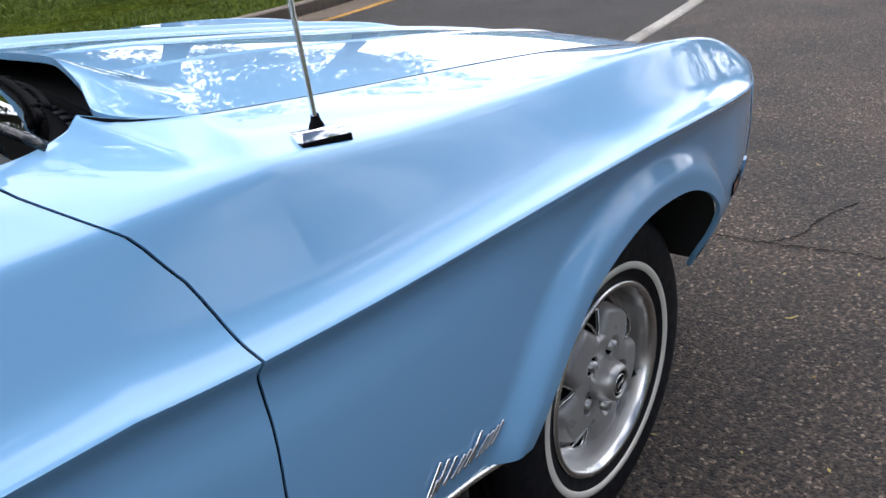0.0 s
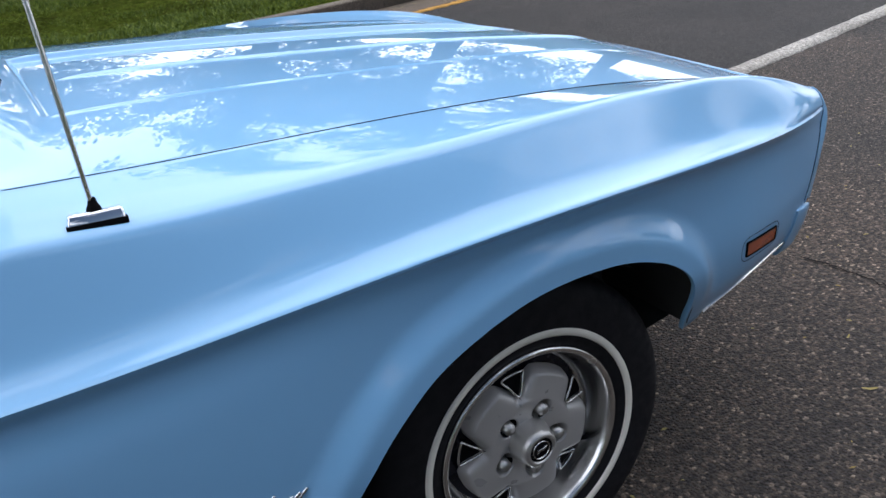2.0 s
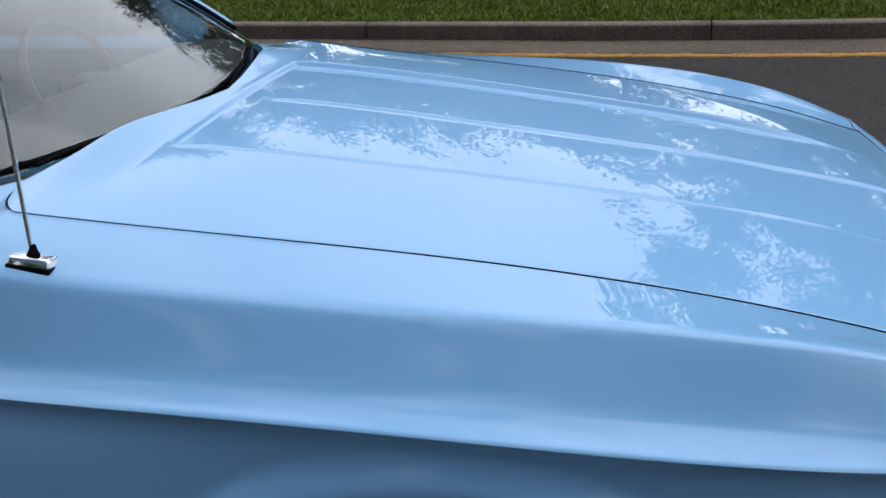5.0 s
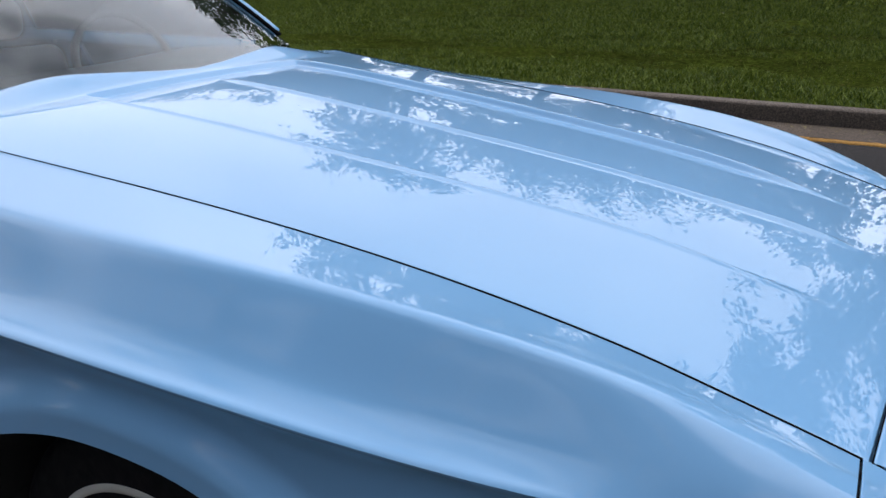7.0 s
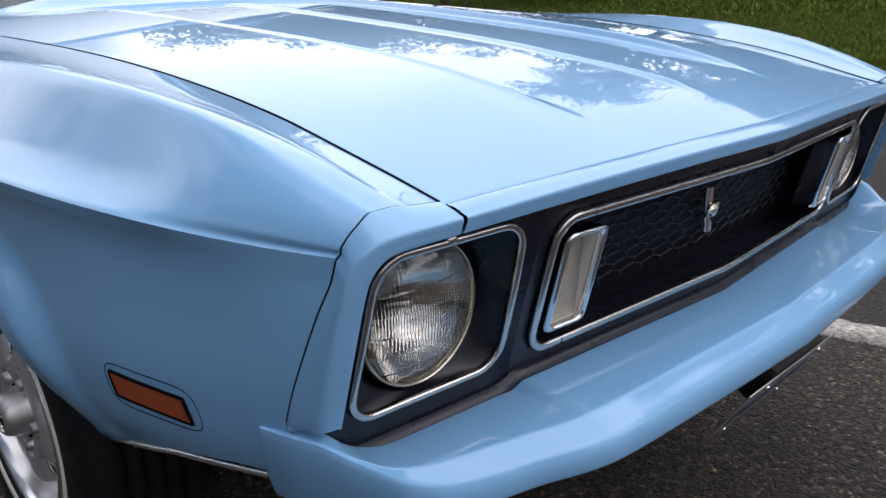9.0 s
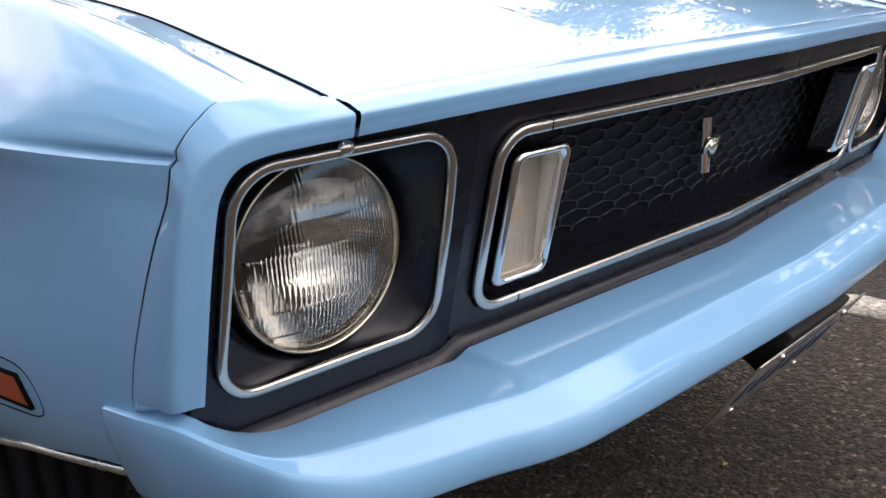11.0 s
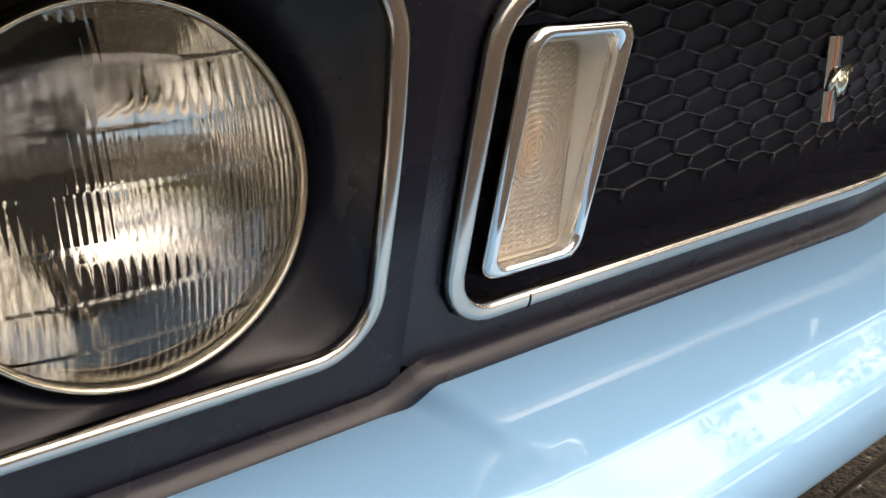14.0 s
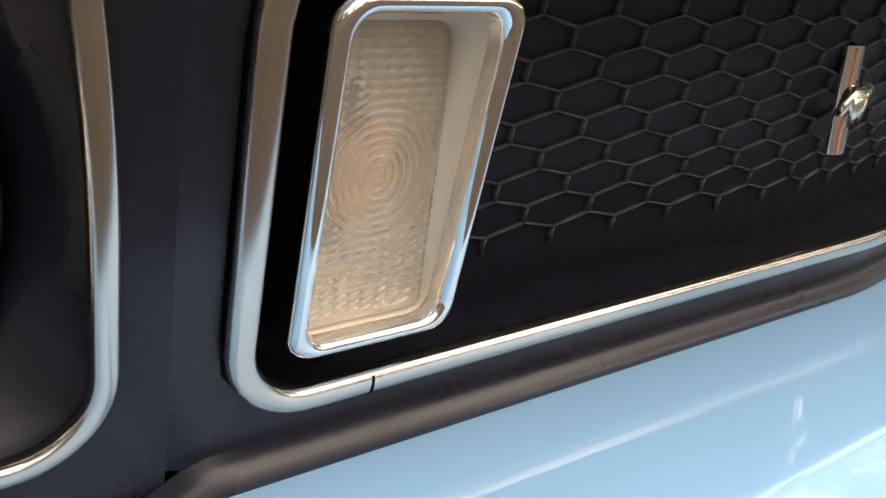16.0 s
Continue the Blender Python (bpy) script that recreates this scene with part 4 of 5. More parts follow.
for k, (x, h) in enumerate(((-0.598, 0.046), (-0.582, 0.040), (-0.566, 0.034), (-0.549, 0.024), (-0.537, 0.024), (-0.523, 0.026), (-0.511, 0.042), (-0.497, 0.024), (-0.486, 0.024), (-0.474, 0.026), (-0.462, 0.028))):
    part("plain_bar", stroke(bar_at(x, h)), CHROME, script)
part("plain_bar", stroke([(-0.638, 0.468), (-0.624, 0.475), (-0.608, 0.492), (-0.596, 0.508)], 0.003), CHROME, script)

# ---- aerial ----
aerial = new("aerial")
aerial.parent = car
tagged(aerial, "thin steel mast on a chrome base")
aerial.matrix_basis = pose(-0.603, -0.7760, 0.9470, -9, 4, -3)
base = box(-0.036, 0.036, -0.016, 0.016, -0.004, 0.014)
for v in base.verts:
    if v.co.z > 0:
        v.co.x, v.co.y = v.co.x * 0.90, v.co.y * 0.78
bmesh.ops.bevel(base, geom=base.edges[:], offset=0.0028, segments=3, affect="EDGES", profile=0.5)
part("aerial_base", base, CHROME, aerial, "chrome aerial base")
# black pad added to stand in for dark reflections round the base
part("base_pad", box(-0.0370, 0.0370, -0.0170, 0.0170, -0.008, 0.0015, 0.001), GAP_AND_RUBBER, aerial, "black pad added as the base's dark reflected edge")
me = turned([(0.0100, 0.011), (0.0092, 0.017), (0.006, 0.023), (0.0048, 0.030), (0.0035, 0.031)], 20)
me.transform(Matrix.Rotation(radians(90), 4, "X"))
part("collar", tidy(me), GAP_AND_RUBBER, aerial, "black rubber collar")
me = turned([(0.0034, 0.028), (0.0033, 0.30), (0.0026, 0.31), (0.0024, 0.72), (0.0004, 0.721)], 14)
me.transform(Matrix.Rotation(radians(90), 4, "X"))
mast = part("mast", tidy(me), STEEL, aerial)
mast.matrix_basis = pose(0, 0, 0, 3, -4, 0)

# ---- black strips laid in the panel gaps, standing in for their shade ----
GAP_SHADE = [(-0.0017, -0.006), (-0.0017, 0.0003), (0.0017, 0.0003), (0.0017, -0.006)]
THIN = [(-0.0022, -0.004), (-0.0022, 0.0), (0.0022, 0.0), (0.0022, -0.004)]
for side in (-1, 1):
    path = [(x, side * (float(seam_at(x)[0]) + 0.0004), float(seam_at(x)[1]) + 0.0006) for x in np.linspace(-0.69, 0.892, 72)]
    path = [(x, side * y, float(seam_at(x)[1]) + 0.0006) for x, y in spline(((-0.763, 0.545), (-0.755, 0.597), (-0.741, 0.634), (-0.722, 0.662), (-0.703, 0.679)), 24)] + path
    part("panel_seal", sweep(path, GAP_SHADE, False, lambda p: (0.1, 0, 1)), GAP_AND_RUBBER, car)
    path = []
    for k in range(4, 33):
        gx = -0.86
        for _ in range(6):
            y, z = upper_section(gx)[k]
            gx = float(gap_x(z))
        path.append((gx - 0.0021, side * (float(y) - 0.0045), float(z) - 0.0025))
    path += [(float(gap_x(z)) - 0.0021, side * (lower_y(-0.82, z) - 0.004), z) for z in np.linspace(0.790, 0.42, 26)]
    part("panel_seal", sweep(path, THIN, False, lambda p: (0, side, 0.4)), GAP_AND_RUBBER, car)
path = [(0.9494 - 0.078 * soft_abs(y), y, 0.7585 - 0.0070 * (y / 0.61) ** 2 - 0.003) for y in np.linspace(-0.609, 0.609, 60)]
part("panel_seal", sweep(path, [(a * 0.6, b) for a, b in THIN], False, lambda p: (0.2, 0, 1)), GAP_AND_RUBBER, car)

# ---- wheels: outward is -y ----
def wheel_parts(root):
    prof = [(0.192, -0.094), (0.200, -0.102), (0.214, -0.1075), (0.232, -0.1105), (0.255, -0.1120), (0.283, -0.1105), (0.303, -0.105), (0.317, -0.095), (0.3245, -0.082), (0.327, -0.066)]
    groove = []
    for y in (-0.045, -0.015, 0.015, 0.045):
        groove += [(0.327, y - 0.004), (0.320, y - 0.003), (0.320, y + 0.003), (0.327, y + 0.004)]
    prof = prof + groove + [(r, -y) for r, y in prof[::-1]]
    me = turned(prof, 120)
    for v in me.vertices:
        v.co.z = max(v.co.z, -0.3095)
    tyre = part("tyre", tidy(me), RUBBER, root, "black tyre with whitewall band")
    part("whitewall", tidy(turned([(0.2215, -0.1075), (0.2225, -0.1118), (0.229, -0.1128), (0.2358, -0.1126), (0.2368, -0.1105)], 120)), WHITE, tyre, "off-white whitewall band")
    part("trim_ring", tidy(turned([(0.199, -0.098), (0.1985, -0.1055), (0.195, -0.109), (0.190, -0.1085), (0.1855, -0.104), (0.182, -0.094), (0.1775, -0.074), (0.172, -0.052), (0.165, -0.042), (0.158, -0.040)], 120)), STEEL, root, "polished deep-dish trim ring")
    part("wheel_back", tidy(turned([(0.160, -0.041), (0.12, -0.050), (0.05, -0.058), (0.001, -0.058)], 64)), SATIN, root, "black wheel centre behind the pads")
    part("inner_rim", tidy(turned([(0.192, -0.09), (0.176, -0.03), (0.170, 0.02), (0.19, 0.095)], 48)), DARK, root)

    def polar(r, a, y):
        return (r * math.cos(radians(a)), y, r * math.sin(radians(a)))

    for k in range(5):
        mid = 60 + 72 * k
        rows = []
        for i in range(41):
            u = i / 40
            r = 0.034 + (0.1455 - 0.034) * u
            half = np.interp(u, (0, 0.56, 0.62, 0.72, 0.85, 0.94, 1.0), (36.2, 36.1, 34.0, 29.0, 24.5, 21.5, 17.0))
            row = []
            for j in range(49):
                v = -1 + 2 * j / 48
                e = max(1 - abs(v) ** 7, float(step(0.66, 0.5, u)))
                e2 = min(1.0, (1 - u) / 0.09) ** 0.5
                y = -0.060 - 0.030 * (e ** 0.5) * e2 * (0.55 + 0.45 * step(0.0, 0.5, u)) - 0.012 * (1 - u)
                y = min(y, -0.084) if u < 0.45 else y
                d = math.hypot((r - 0.066), math.radians(half * v) * r)
                y += 0.026 * step(0.0215, 0.0170, d)
                row.append(polar(r, mid + half * v, y))
            rows.append(row)
        part("spoke_pad", tidy(sheet(rows)), ARGENT, root, "grey painted spoke pad")
        bm = bmesh.new()
        bmesh.ops.create_cone(bm, cap_ends=True, segments=6, radius1=0.0138, radius2=0.0118, depth=0.030)
        bmesh.ops.bevel(bm, geom=bm.edges[:], offset=0.0012, segments=2, affect="EDGES")
        bmesh.ops.rotate(bm, verts=bm.verts, cent=(0, 0, 0), matrix=Matrix.Rotation(radians(90), 3, "X"))
        bmesh.ops.translate(bm, verts=bm.verts, vec=polar(0.066, mid, -0.085))
        nut = part("lug_nut", bm, CAPMETAL, root, "satin metal hexagonal lug nut")
        # black dish in the nut recess, colour in place of its shade
        well = turned([(0.0225, -0.0870), (0.0205, -0.0860), (0.0185, -0.0700), (0.0160, -0.0685), (0.004, -0.0685)], 24)
        well.transform(Matrix.Translation((polar(0.066, mid, 0)[0], 0, polar(0.066, mid, 0)[2])))
        part("nut_well", tidy(well), GAP_AND_RUBBER, nut, "black dish giving the recess round the nut its shade")
        a = mid + 36
        tri = [polar(0.1455, a - 9.5, -0.075), polar(0.147, a, -0.075), polar(0.1455, a + 9.5, -0.075), polar(0.126, a + 6.5, -0.081), polar(0.108, a + 3.2, -0.085), polar(0.103, a, -0.086), polar(0.108, a - 3.2, -0.085), polar(0.126, a - 6.5, -0.081)]
        loop = np.vstack([spline(tri + [tri[0]], 41)[:-1]])
        slot = part("slot", sweep(loop, [(0.0022 * math.cos(q), 0.0030 * math.sin(q)) for q in np.linspace(0, 2 * math.pi, 8, endpoint=False)], True, lambda p: (0, -1, 0)), STEEL, root, "bright-edged black slot")
        c = np.array(loop).mean(0)
        part("slot_floor", tidy(sheet([[tuple(c + (p - c) * f + (0, 0.006, 0)) for p in loop] for f in (1.0, 0.5, 0.02)], closed=True)), GAP_AND_RUBBER, slot)
    cap = part("centre_cap", tidy(turned([(0.0520, -0.074), (0.0465, -0.086), (0.0425, -0.102), (0.0390, -0.118), (0.0355, -0.1265), (0.0305, -0.1310), (0.0265, -0.1305), (0.0255, -0.1270)], 64)), CAPMETAL, root, "satin metal centre cap")
    part("cap_disc", tidy(turned([(0.0262, -0.1265), (0.012, -0.1285), (0.0005, -0.1290)], 48)), GAP_AND_RUBBER, cap, "black cap disc")
    part("cap_circle", tidy(turned([(0.0195, -0.1275), (0.0190, -0.1296), (0.0175, -0.1296), (0.0170, -0.1275)], 48)), STEEL, cap)
    part("plain_shape", sweep([(-0.011, -0.1293, -0.004), (-0.004, -0.1300, 0.003), (0.004, -0.1300, 0.001), (0.012, -0.1293, 0.006)], [(0.003 * math.cos(q), 0.001 * math.sin(q)) for q in np.linspace(0, 2 * math.pi, 8, endpoint=False)], False, lambda p: (0, -1, 0)), STEEL, cap)
    me = turned([(0.0055, 0.0), (0.0055, 0.02), (0.0045, 0.021), (0.0045, 0.034), (0.0005, 0.035)], 14)
    me.transform(pose(*polar(0.150, -32, -0.062), 150, 0, 20))
    part("valve", tidy(me), GAP_AND_RUBBER, root, "black valve stem")


def wheel_at(m, source=None):
    root = new("wheel")
    root.parent = car
    root.matrix_basis = m
    tagged(root, "whitewall wheel with grey spoke pads and bright trim ring")
    if source is None:
        wheel_parts(root)
    else:
        made = {source: root}
        for o in source.children_recursive:
            made[o] = o.copy()
            scene.collection.objects.link(made[o])
            made[o].parent = made[o.parent]
    return root


first = wheel_at(pose(0.0, -0.718, 0.3095))
wheel_at(pose(0.0, 0.718, 0.3095, 0, 20, 180), first)
wheel_at(pose(-2.77, -0.72, 0.3095, 0, 33, 0), first)
wheel_at(pose(-2.77, 0.72, 0.3095, 0, 50, 180), first)

# ---- dark insides: wheel houses, under-hood, sills, with unseen sheets blocking light at gaps ----
for side in (-1, 1):
    for cx in (0.0, -2.77):
        rows = [[(cx + 0.40 * math.cos(a), side * y, 0.30 + 0.375 * math.sin(a)) for a in np.linspace(1.0, math.pi - 0.2, 40)] for y in (0.865, 0.70, 0.56)]
        part("wheel_house", tidy(sheet(rows)), DARK, car)
    # liner along the arch, coloured dark for the shade inside the lip
    rows = [[(x + 0.004, side * (lower_y(x, z) + 0.012 - inset), z + 0.006) for x, z in ARCH[3:88]] for inset in (0.0, 0.06, 0.16, 0.30)]
    part("arch_liner", tidy(sheet(rows)), DARK, car, "inner fender sheet behind the arch lip, coloured dark for its shade")
    part("strut", box(0.20, 0.26, side * 0.70 - 0.03, side * 0.70 + 0.03, 0.36, 0.60, 0.01), DARK, car)
    # unseen sheets behind the door gap, added to stop light leaking through
    rows = [[(x, side * (lower_y(x, z) - 0.035), z) for x in np.linspace(-0.96, -0.70, 8)] for z in np.linspace(0.42, 0.78, 5)]
    part("door_pillar", tidy(sheet(rows)), DARK, car)
    rows = [[(x, side * (min(y, 0.86) - 0.03), z - 0.03) for y, z in upper_section(x)[2:]] for x in np.linspace(-1.0, -0.75, 8)]
    part("door_pillar", tidy(sheet(rows)), DARK, car)
    # unseen sheet added behind the nose gap to keep it dark
    rows = [[(0.90 - 0.45 * (0.751 - z) - 0.05, side * y, z) for y in np.linspace(0.60, 0.72, 6)] for z in np.linspace(0.47, 0.735, 8)]
    part("nose_liner", tidy(sheet(rows)), DARK, car)
# unseen sheet added under the hood so its gaps let no light in
rows = [[(x, v * 0.69, float(seam_at(x)[1]) - 0.035 - 0.01 * step(0.6, 0.9, x)) for v in np.linspace(-1, 1, 9)] for x in np.linspace(-0.70, 0.885, 30)]
part("under_hood", tidy(sheet(rows)), DARK, car)
part("floor_pan", box(-3.5, 0.42, -0.56, 0.56, 0.20, 0.40, 0.02), DARK, car)
part("engine_bay", box(-0.60, 0.72, -0.50, 0.50, 0.38, 0.70, 0.02), DARK, car)
part("floor_pan", box(-2.35, -0.45, -0.84, 0.84, 0.24, 0.43, 0.02), DARK, car)

# ---- cowl and wipers ----
rows = []
for y in np.linspace(-0.70, 0.70, 61):
    xa = -0.652 - 0.32 * y * y - 0.05 * step(0.52, 0.66, abs(y)) + 0.03
    xb = -0.674 - 0.42 * y * y
    za, zb = 0.985 - 0.03 * step(0.45, 0.7, abs(y)), 0.982
    rows.append(spline([(xa, y, za - 0.03), (xa - 0.02, y, za - 0.018), ((xa + xb) / 2, y, 0.948), (xb - 0.004, y, zb - 0.006), (xb - 0.06, y, zb - 0.05)], 14))
cowl = part("cowl_panel", tidy(sheet(rows)), GAP_AND_RUBBER, car, "black cowl panel under the hood's rear edge")
for i in range(26):
    y = -0.55 + i * 0.044
    x = -0.655 - 0.38 * y * y
    part("cowl_slat", box(x - 0.016, x + 0.016, y - 0.012, y + 0.012, 0.9500, 0.9570, 0.002), MESHPL, cowl)

# ---- cabin ----
def screen_point(u, v):
    """u from -1 to 1 across, v from 0 at the cowl to 1 at the roof."""
    hw = 0.662 + (0.565 - 0.662) * v
    y = u * hw
    xb, zb = -0.678 - 0.184 * u * u, 0.984 + 0.010 * u * u
    x = xb + (-1.245 - 0.06 * u * u - xb) * v
    z = zb + (1.290 - 0.022 * u * u - zb) * v + 0.022 * math.sin(math.pi * v)
    return np.array((x, y, z))


grid = [[screen_point(u, v) for u in np.linspace(-1, 1, 41)] for v in np.linspace(0, 1, 21)]
glass = part("windshield", sheet(grid), WINDOW, car, "raked curved windshield glass")
for u0, u1 in ((-0.86, -0.10), (0.06, 0.80)):
    path = [screen_point(u, 0.020 + 0.012 * math.sin(math.pi * (u - u0) / (u1 - u0))) + (0.003, 0, 0.006) for u in np.linspace(u0, u1, 24)]
    wiper = part("wiper", sweep(path, [(-0.003, -0.006), (-0.004, 0.003), (0.004, 0.003), (0.003, -0.006)], False, lambda p: (0.5, 0, 1)), GAP_AND_RUBBER, car, "black wiper blade resting on the glass")
    path = [screen_point(u, 0.006 + 0.022 * k) + (0.008, 0, 0.009 + 0.004 * math.sin(math.pi * k)) for k, u in zip(np.linspace(0, 1, 16), np.linspace(u0 + 0.10, (u0 + u1) / 2, 16))]
    part("wiper_arm", sweep(path, [(-0.0045, -0.002), (-0.004, 0.002), (0.004, 0.002), (0.0045, -0.002)], False, lambda p: (0.5, 0, 1)), GAP_AND_RUBBER, wiper, "black wiper arm")
    for u in np.linspace(u0 + 0.08, u1 - 0.08, 4):
        a = screen_point(u, 0.026) + (0.004, 0, 0.007)
        part("blade_clip", box(a[0] - 0.004, a[0] + 0.004, a[1] - 0.007, a[1] + 0.007, a[2], a[2] + 0.005, 0.0015), GAP_AND_RUBBER, wiper)
glass.visible_shadow = False
solid = glass.modifiers.new("thickness", "SOLIDIFY")
solid.thickness = 0.005
for side in (-1, 1):
    path = [screen_point(side * 1.0, v) + (0, side * 0.006, 0.004) for v in np.linspace(0.12, 1, 24)]
    part("a_pillar", sweep(path, [(-0.017, -0.03), (-0.017, 0.004), (-0.008, 0.012), (0.008, 0.012), (0.017, 0.004), (0.017, -0.03)], False, lambda p: (0.5, side * 0.6, 0.6)), PAINT, car, "light blue windshield pillar")
    path = [screen_point(side * 0.985, v) + (0.004, 0, 0.007) for v in np.linspace(0.09, 1, 24)]
    part("reveal_moulding", sweep(path, [(-0.009, -0.004), (-0.009, 0.003), (0.0, 0.005), (0.009, 0.003), (0.009, -0.004)], False, lambda p: (0.6, 0, 0.8)), GAP_AND_RUBBER, car, "black windshield edge seal")
roof_rows = []
for x, hw, z, crown in ((-1.235, 0.575, 1.276, 0.020), (-1.30, 0.585, 1.290, 0.022), (-1.6, 0.59, 1.300, 0.025), (-2.0, 0.58, 1.292, 0.024), (-2.30, 0.56, 1.250, 0.018), (-2.75, 0.545, 1.06, 0.012), (-2.92, 0.54, 1.00, 0.008)):
    roof_rows.append([(x - 0.06 * (1 - u * u) * 0, u * hw, z + crown * (1 - u * u)) for u in np.linspace(-1, 1, 31)])
roof = part("roof", tidy(sheet(roof_rows)), PAINT, car, "light blue fastback roof")
solid = roof.modifiers.new("thickness", "SOLIDIFY")
solid.thickness = 0.02
for side in (-1, 1):
    rows = [[(x, side * (0.675 + (hw - 0.675) * k), 1.005 + (z - 1.005) * k) for k in np.linspace(0, 1, 6)] for x, hw, z in ((-1.0, 0.63, 1.10), (-1.235, 0.575, 1.27), (-1.6, 0.59, 1.295), (-2.0, 0.58, 1.288), (-2.12, 0.575, 1.27))]
    pane = part("side_window", tidy(sheet(rows)), WINDOW, car)
    pane.visible_shadow = False
    rows = [[(x, side * (0.685 + (hw - 0.685) * k), 1.0 + (z - 1.0) * k) for k in np.linspace(0, 1, 6)] for x, hw, z in ((-2.12, 0.575, 1.272), (-2.30, 0.56, 1.25), (-2.75, 0.545, 1.06), (-2.92, 0.54, 1.002))]
    part("c_pillar", tidy(sheet(rows)), PAINT, car)
    # belt between the doors' top edge and the windows
    rows = [[(x, side * y, z) for y, z in ((0.705, 1.008), (0.690, 1.010), (0.672, 1.006), (0.66, 0.97))] for x in np.linspace(-3.5, -1.02, 12)]
    part("belt_sill", tidy(sheet(rows)), PAINT, car)
rows = [[(x, u * 0.71, 0.995 - 0.05 * step(-3.2, -3.6, x) + 0.012 * (1 - u * u)) for u in np.linspace(-1, 1, 17)] for x in np.linspace(-3.62, -2.9, 9)]
part("trunk_lid", tidy(sheet(rows)), PAINT, car)
rows = [[(-3.62 + 0.03 * (1 - u * u) * -1, u * w, z) for u in np.linspace(-1, 1, 17)] for z, w in ((0.945, 0.71), (0.90, 0.80), (0.80, 0.89), (0.55, 0.84), (0.48, 0.82))]
part("tail_panel", tidy(sheet(rows)), PAINT, car)

rows = [spline([(-0.80 - 0.16 * y * y, y, 0.955), (-0.84 - 0.16 * y * y, y, 0.985), (-1.00, y, 0.992 + 0.02 * math.exp(-((y - 0.36) / 0.2) ** 2)), (-1.13, y, 0.975), (-1.16, y, 0.93), (-1.12, y, 0.70)], 24) for y in np.linspace(-0.66, 0.66, 41)]
part("dashboard", tidy(sheet(rows)), DASH, car, "dark padded dashboard")
ring = [(-1.27 - 0.07 * math.sin(a), 0.36 + 0.185 * math.cos(a), 0.935 + 0.165 * math.sin(a)) for a in np.linspace(0, 2 * math.pi, 48, endpoint=False)]
steering = part("steering_wheel", sweep(ring, [(0.011 * math.cos(q), 0.011 * math.sin(q)) for q in np.linspace(0, 2 * math.pi, 10, endpoint=False)], True, lambda p: (-0.9, 0, 0.4)), DASH, car, "dark thin-rimmed steering wheel")
part("steering_hub", box(-1.29, -1.16, 0.30, 0.42, 0.905, 0.955, 0.015), DASH, steering)
for side in (-1, 1):
    seat = new("front_seat")
    seat.parent = car
    tagged(seat, "blue-grey vinyl bucket seat with headrest")
    y = side * 0.37
    back = box(-0.07, 0.07, y - 0.25, y + 0.25, 0.42, 0.98, 0.055, 4)
    bmesh.ops.rotate(back, verts=back.verts, cent=(0, 0, 0.42), matrix=Matrix.Rotation(radians(-16), 3, "Y"))
    bmesh.ops.translate(back, verts=back.verts, vec=(-1.80, 0, 0))
    part("backrest", back, VINYL, seat)
    part("seat_cushion", box(-1.84, -1.32, y - 0.25, y + 0.25, 0.40, 0.56, 0.05, 4), VINYL, seat)
    part("headrest", box(-2.02, -1.92, y - 0.13, y + 0.13, 0.99, 1.13, 0.045, 4), VINYL, seat)
part("rear_seat", box(-2.75, -2.45, -0.60, 0.60, 0.45, 0.93, 0.06, 4), VINYL, car)
part("package_shelf", box(-3.0, -2.6, -0.60, 0.60, 0.93, 0.955, 0.01), DASH, car)

# ---- road, kerb, lawn ----
def bend(x):
    """The road edge bears away ahead of the car."""
    x = np.asarray(x, float)
    ahead = np.where(x < 9, 0.03 * (x - 1) ** 2, 0.03 * 64 + 0.48 * (x - 9))
    return np.where(x > 1, ahead, -0.042 * np.minimum(x, 0))


def line_y(x):
    x = np.asarray(x, float)
    return np.where(x < 9, 1.095 + 0.062 * x + 0.0112 * x * x, 1.095 + 0.558 + 0.9072 + 0.2636 * (x - 9))


XS = np.r_[np.linspace(-70, -8, 18), np.linspace(-7.5, 14, 87), np.linspace(15, 80, 18)]


def strip(lo, hi, z, n=2, drop=None):
    """A long sheet between two curves of x."""
    rows = [[(x, float(lo(x)) + (float(hi(x)) - float(lo(x))) * k, z) for x in XS] for k in np.linspace(0, 1, n)]
    return sheet(rows)


ground = part("ground", sheet([[(x, y, -0.06) for x in (-900, 0, 900)] for y in (-900, 0, 900)]), SOIL)
tagged(ground, "green ground reaching far off", "ground", kind="structure")
tagged(part("parking_strip", strip(lambda x: -9.0, line_y, 0.0, 6), ASPHALT), "worn coarse brown-grey asphalt with pale stones", "pavement", kind="structure")
tagged(part("road", strip(line_y, lambda x: 5.12 + bend(x), 0.0, 4), LANE), "dark smooth asphalt lane", "road", kind="structure")
tagged(part("gutter", strip(lambda x: 5.12 + bend(x), lambda x: 5.66 + bend(x), 0.002, 3), GUTTER), "gritty pale gutter strip beside the kerb", "gutter", kind="structure")


def painted(lo, hi, x0, x1, z, n, wobble, seed):
    """A worn painted stripe with ragged edges, lying just above the road."""
    rng = np.random.RandomState(seed)
    xs = np.linspace(x0, x1, n)
    a = [(x, float(lo(x)) + wobble * rng.randn(), z) for x in xs]
    b = [(x, float(hi(x)) + wobble * rng.randn(), z) for x in xs]
    low = [(x, y, z - 0.005) for x, y, _ in a], [(x, y, z - 0.005) for x, y, _ in b]
    return tidy(sheet([low[0], a, b, low[1]]))


white = tagged(new("road_line"), "worn white painted line on asphalt", "road line", kind="structure")
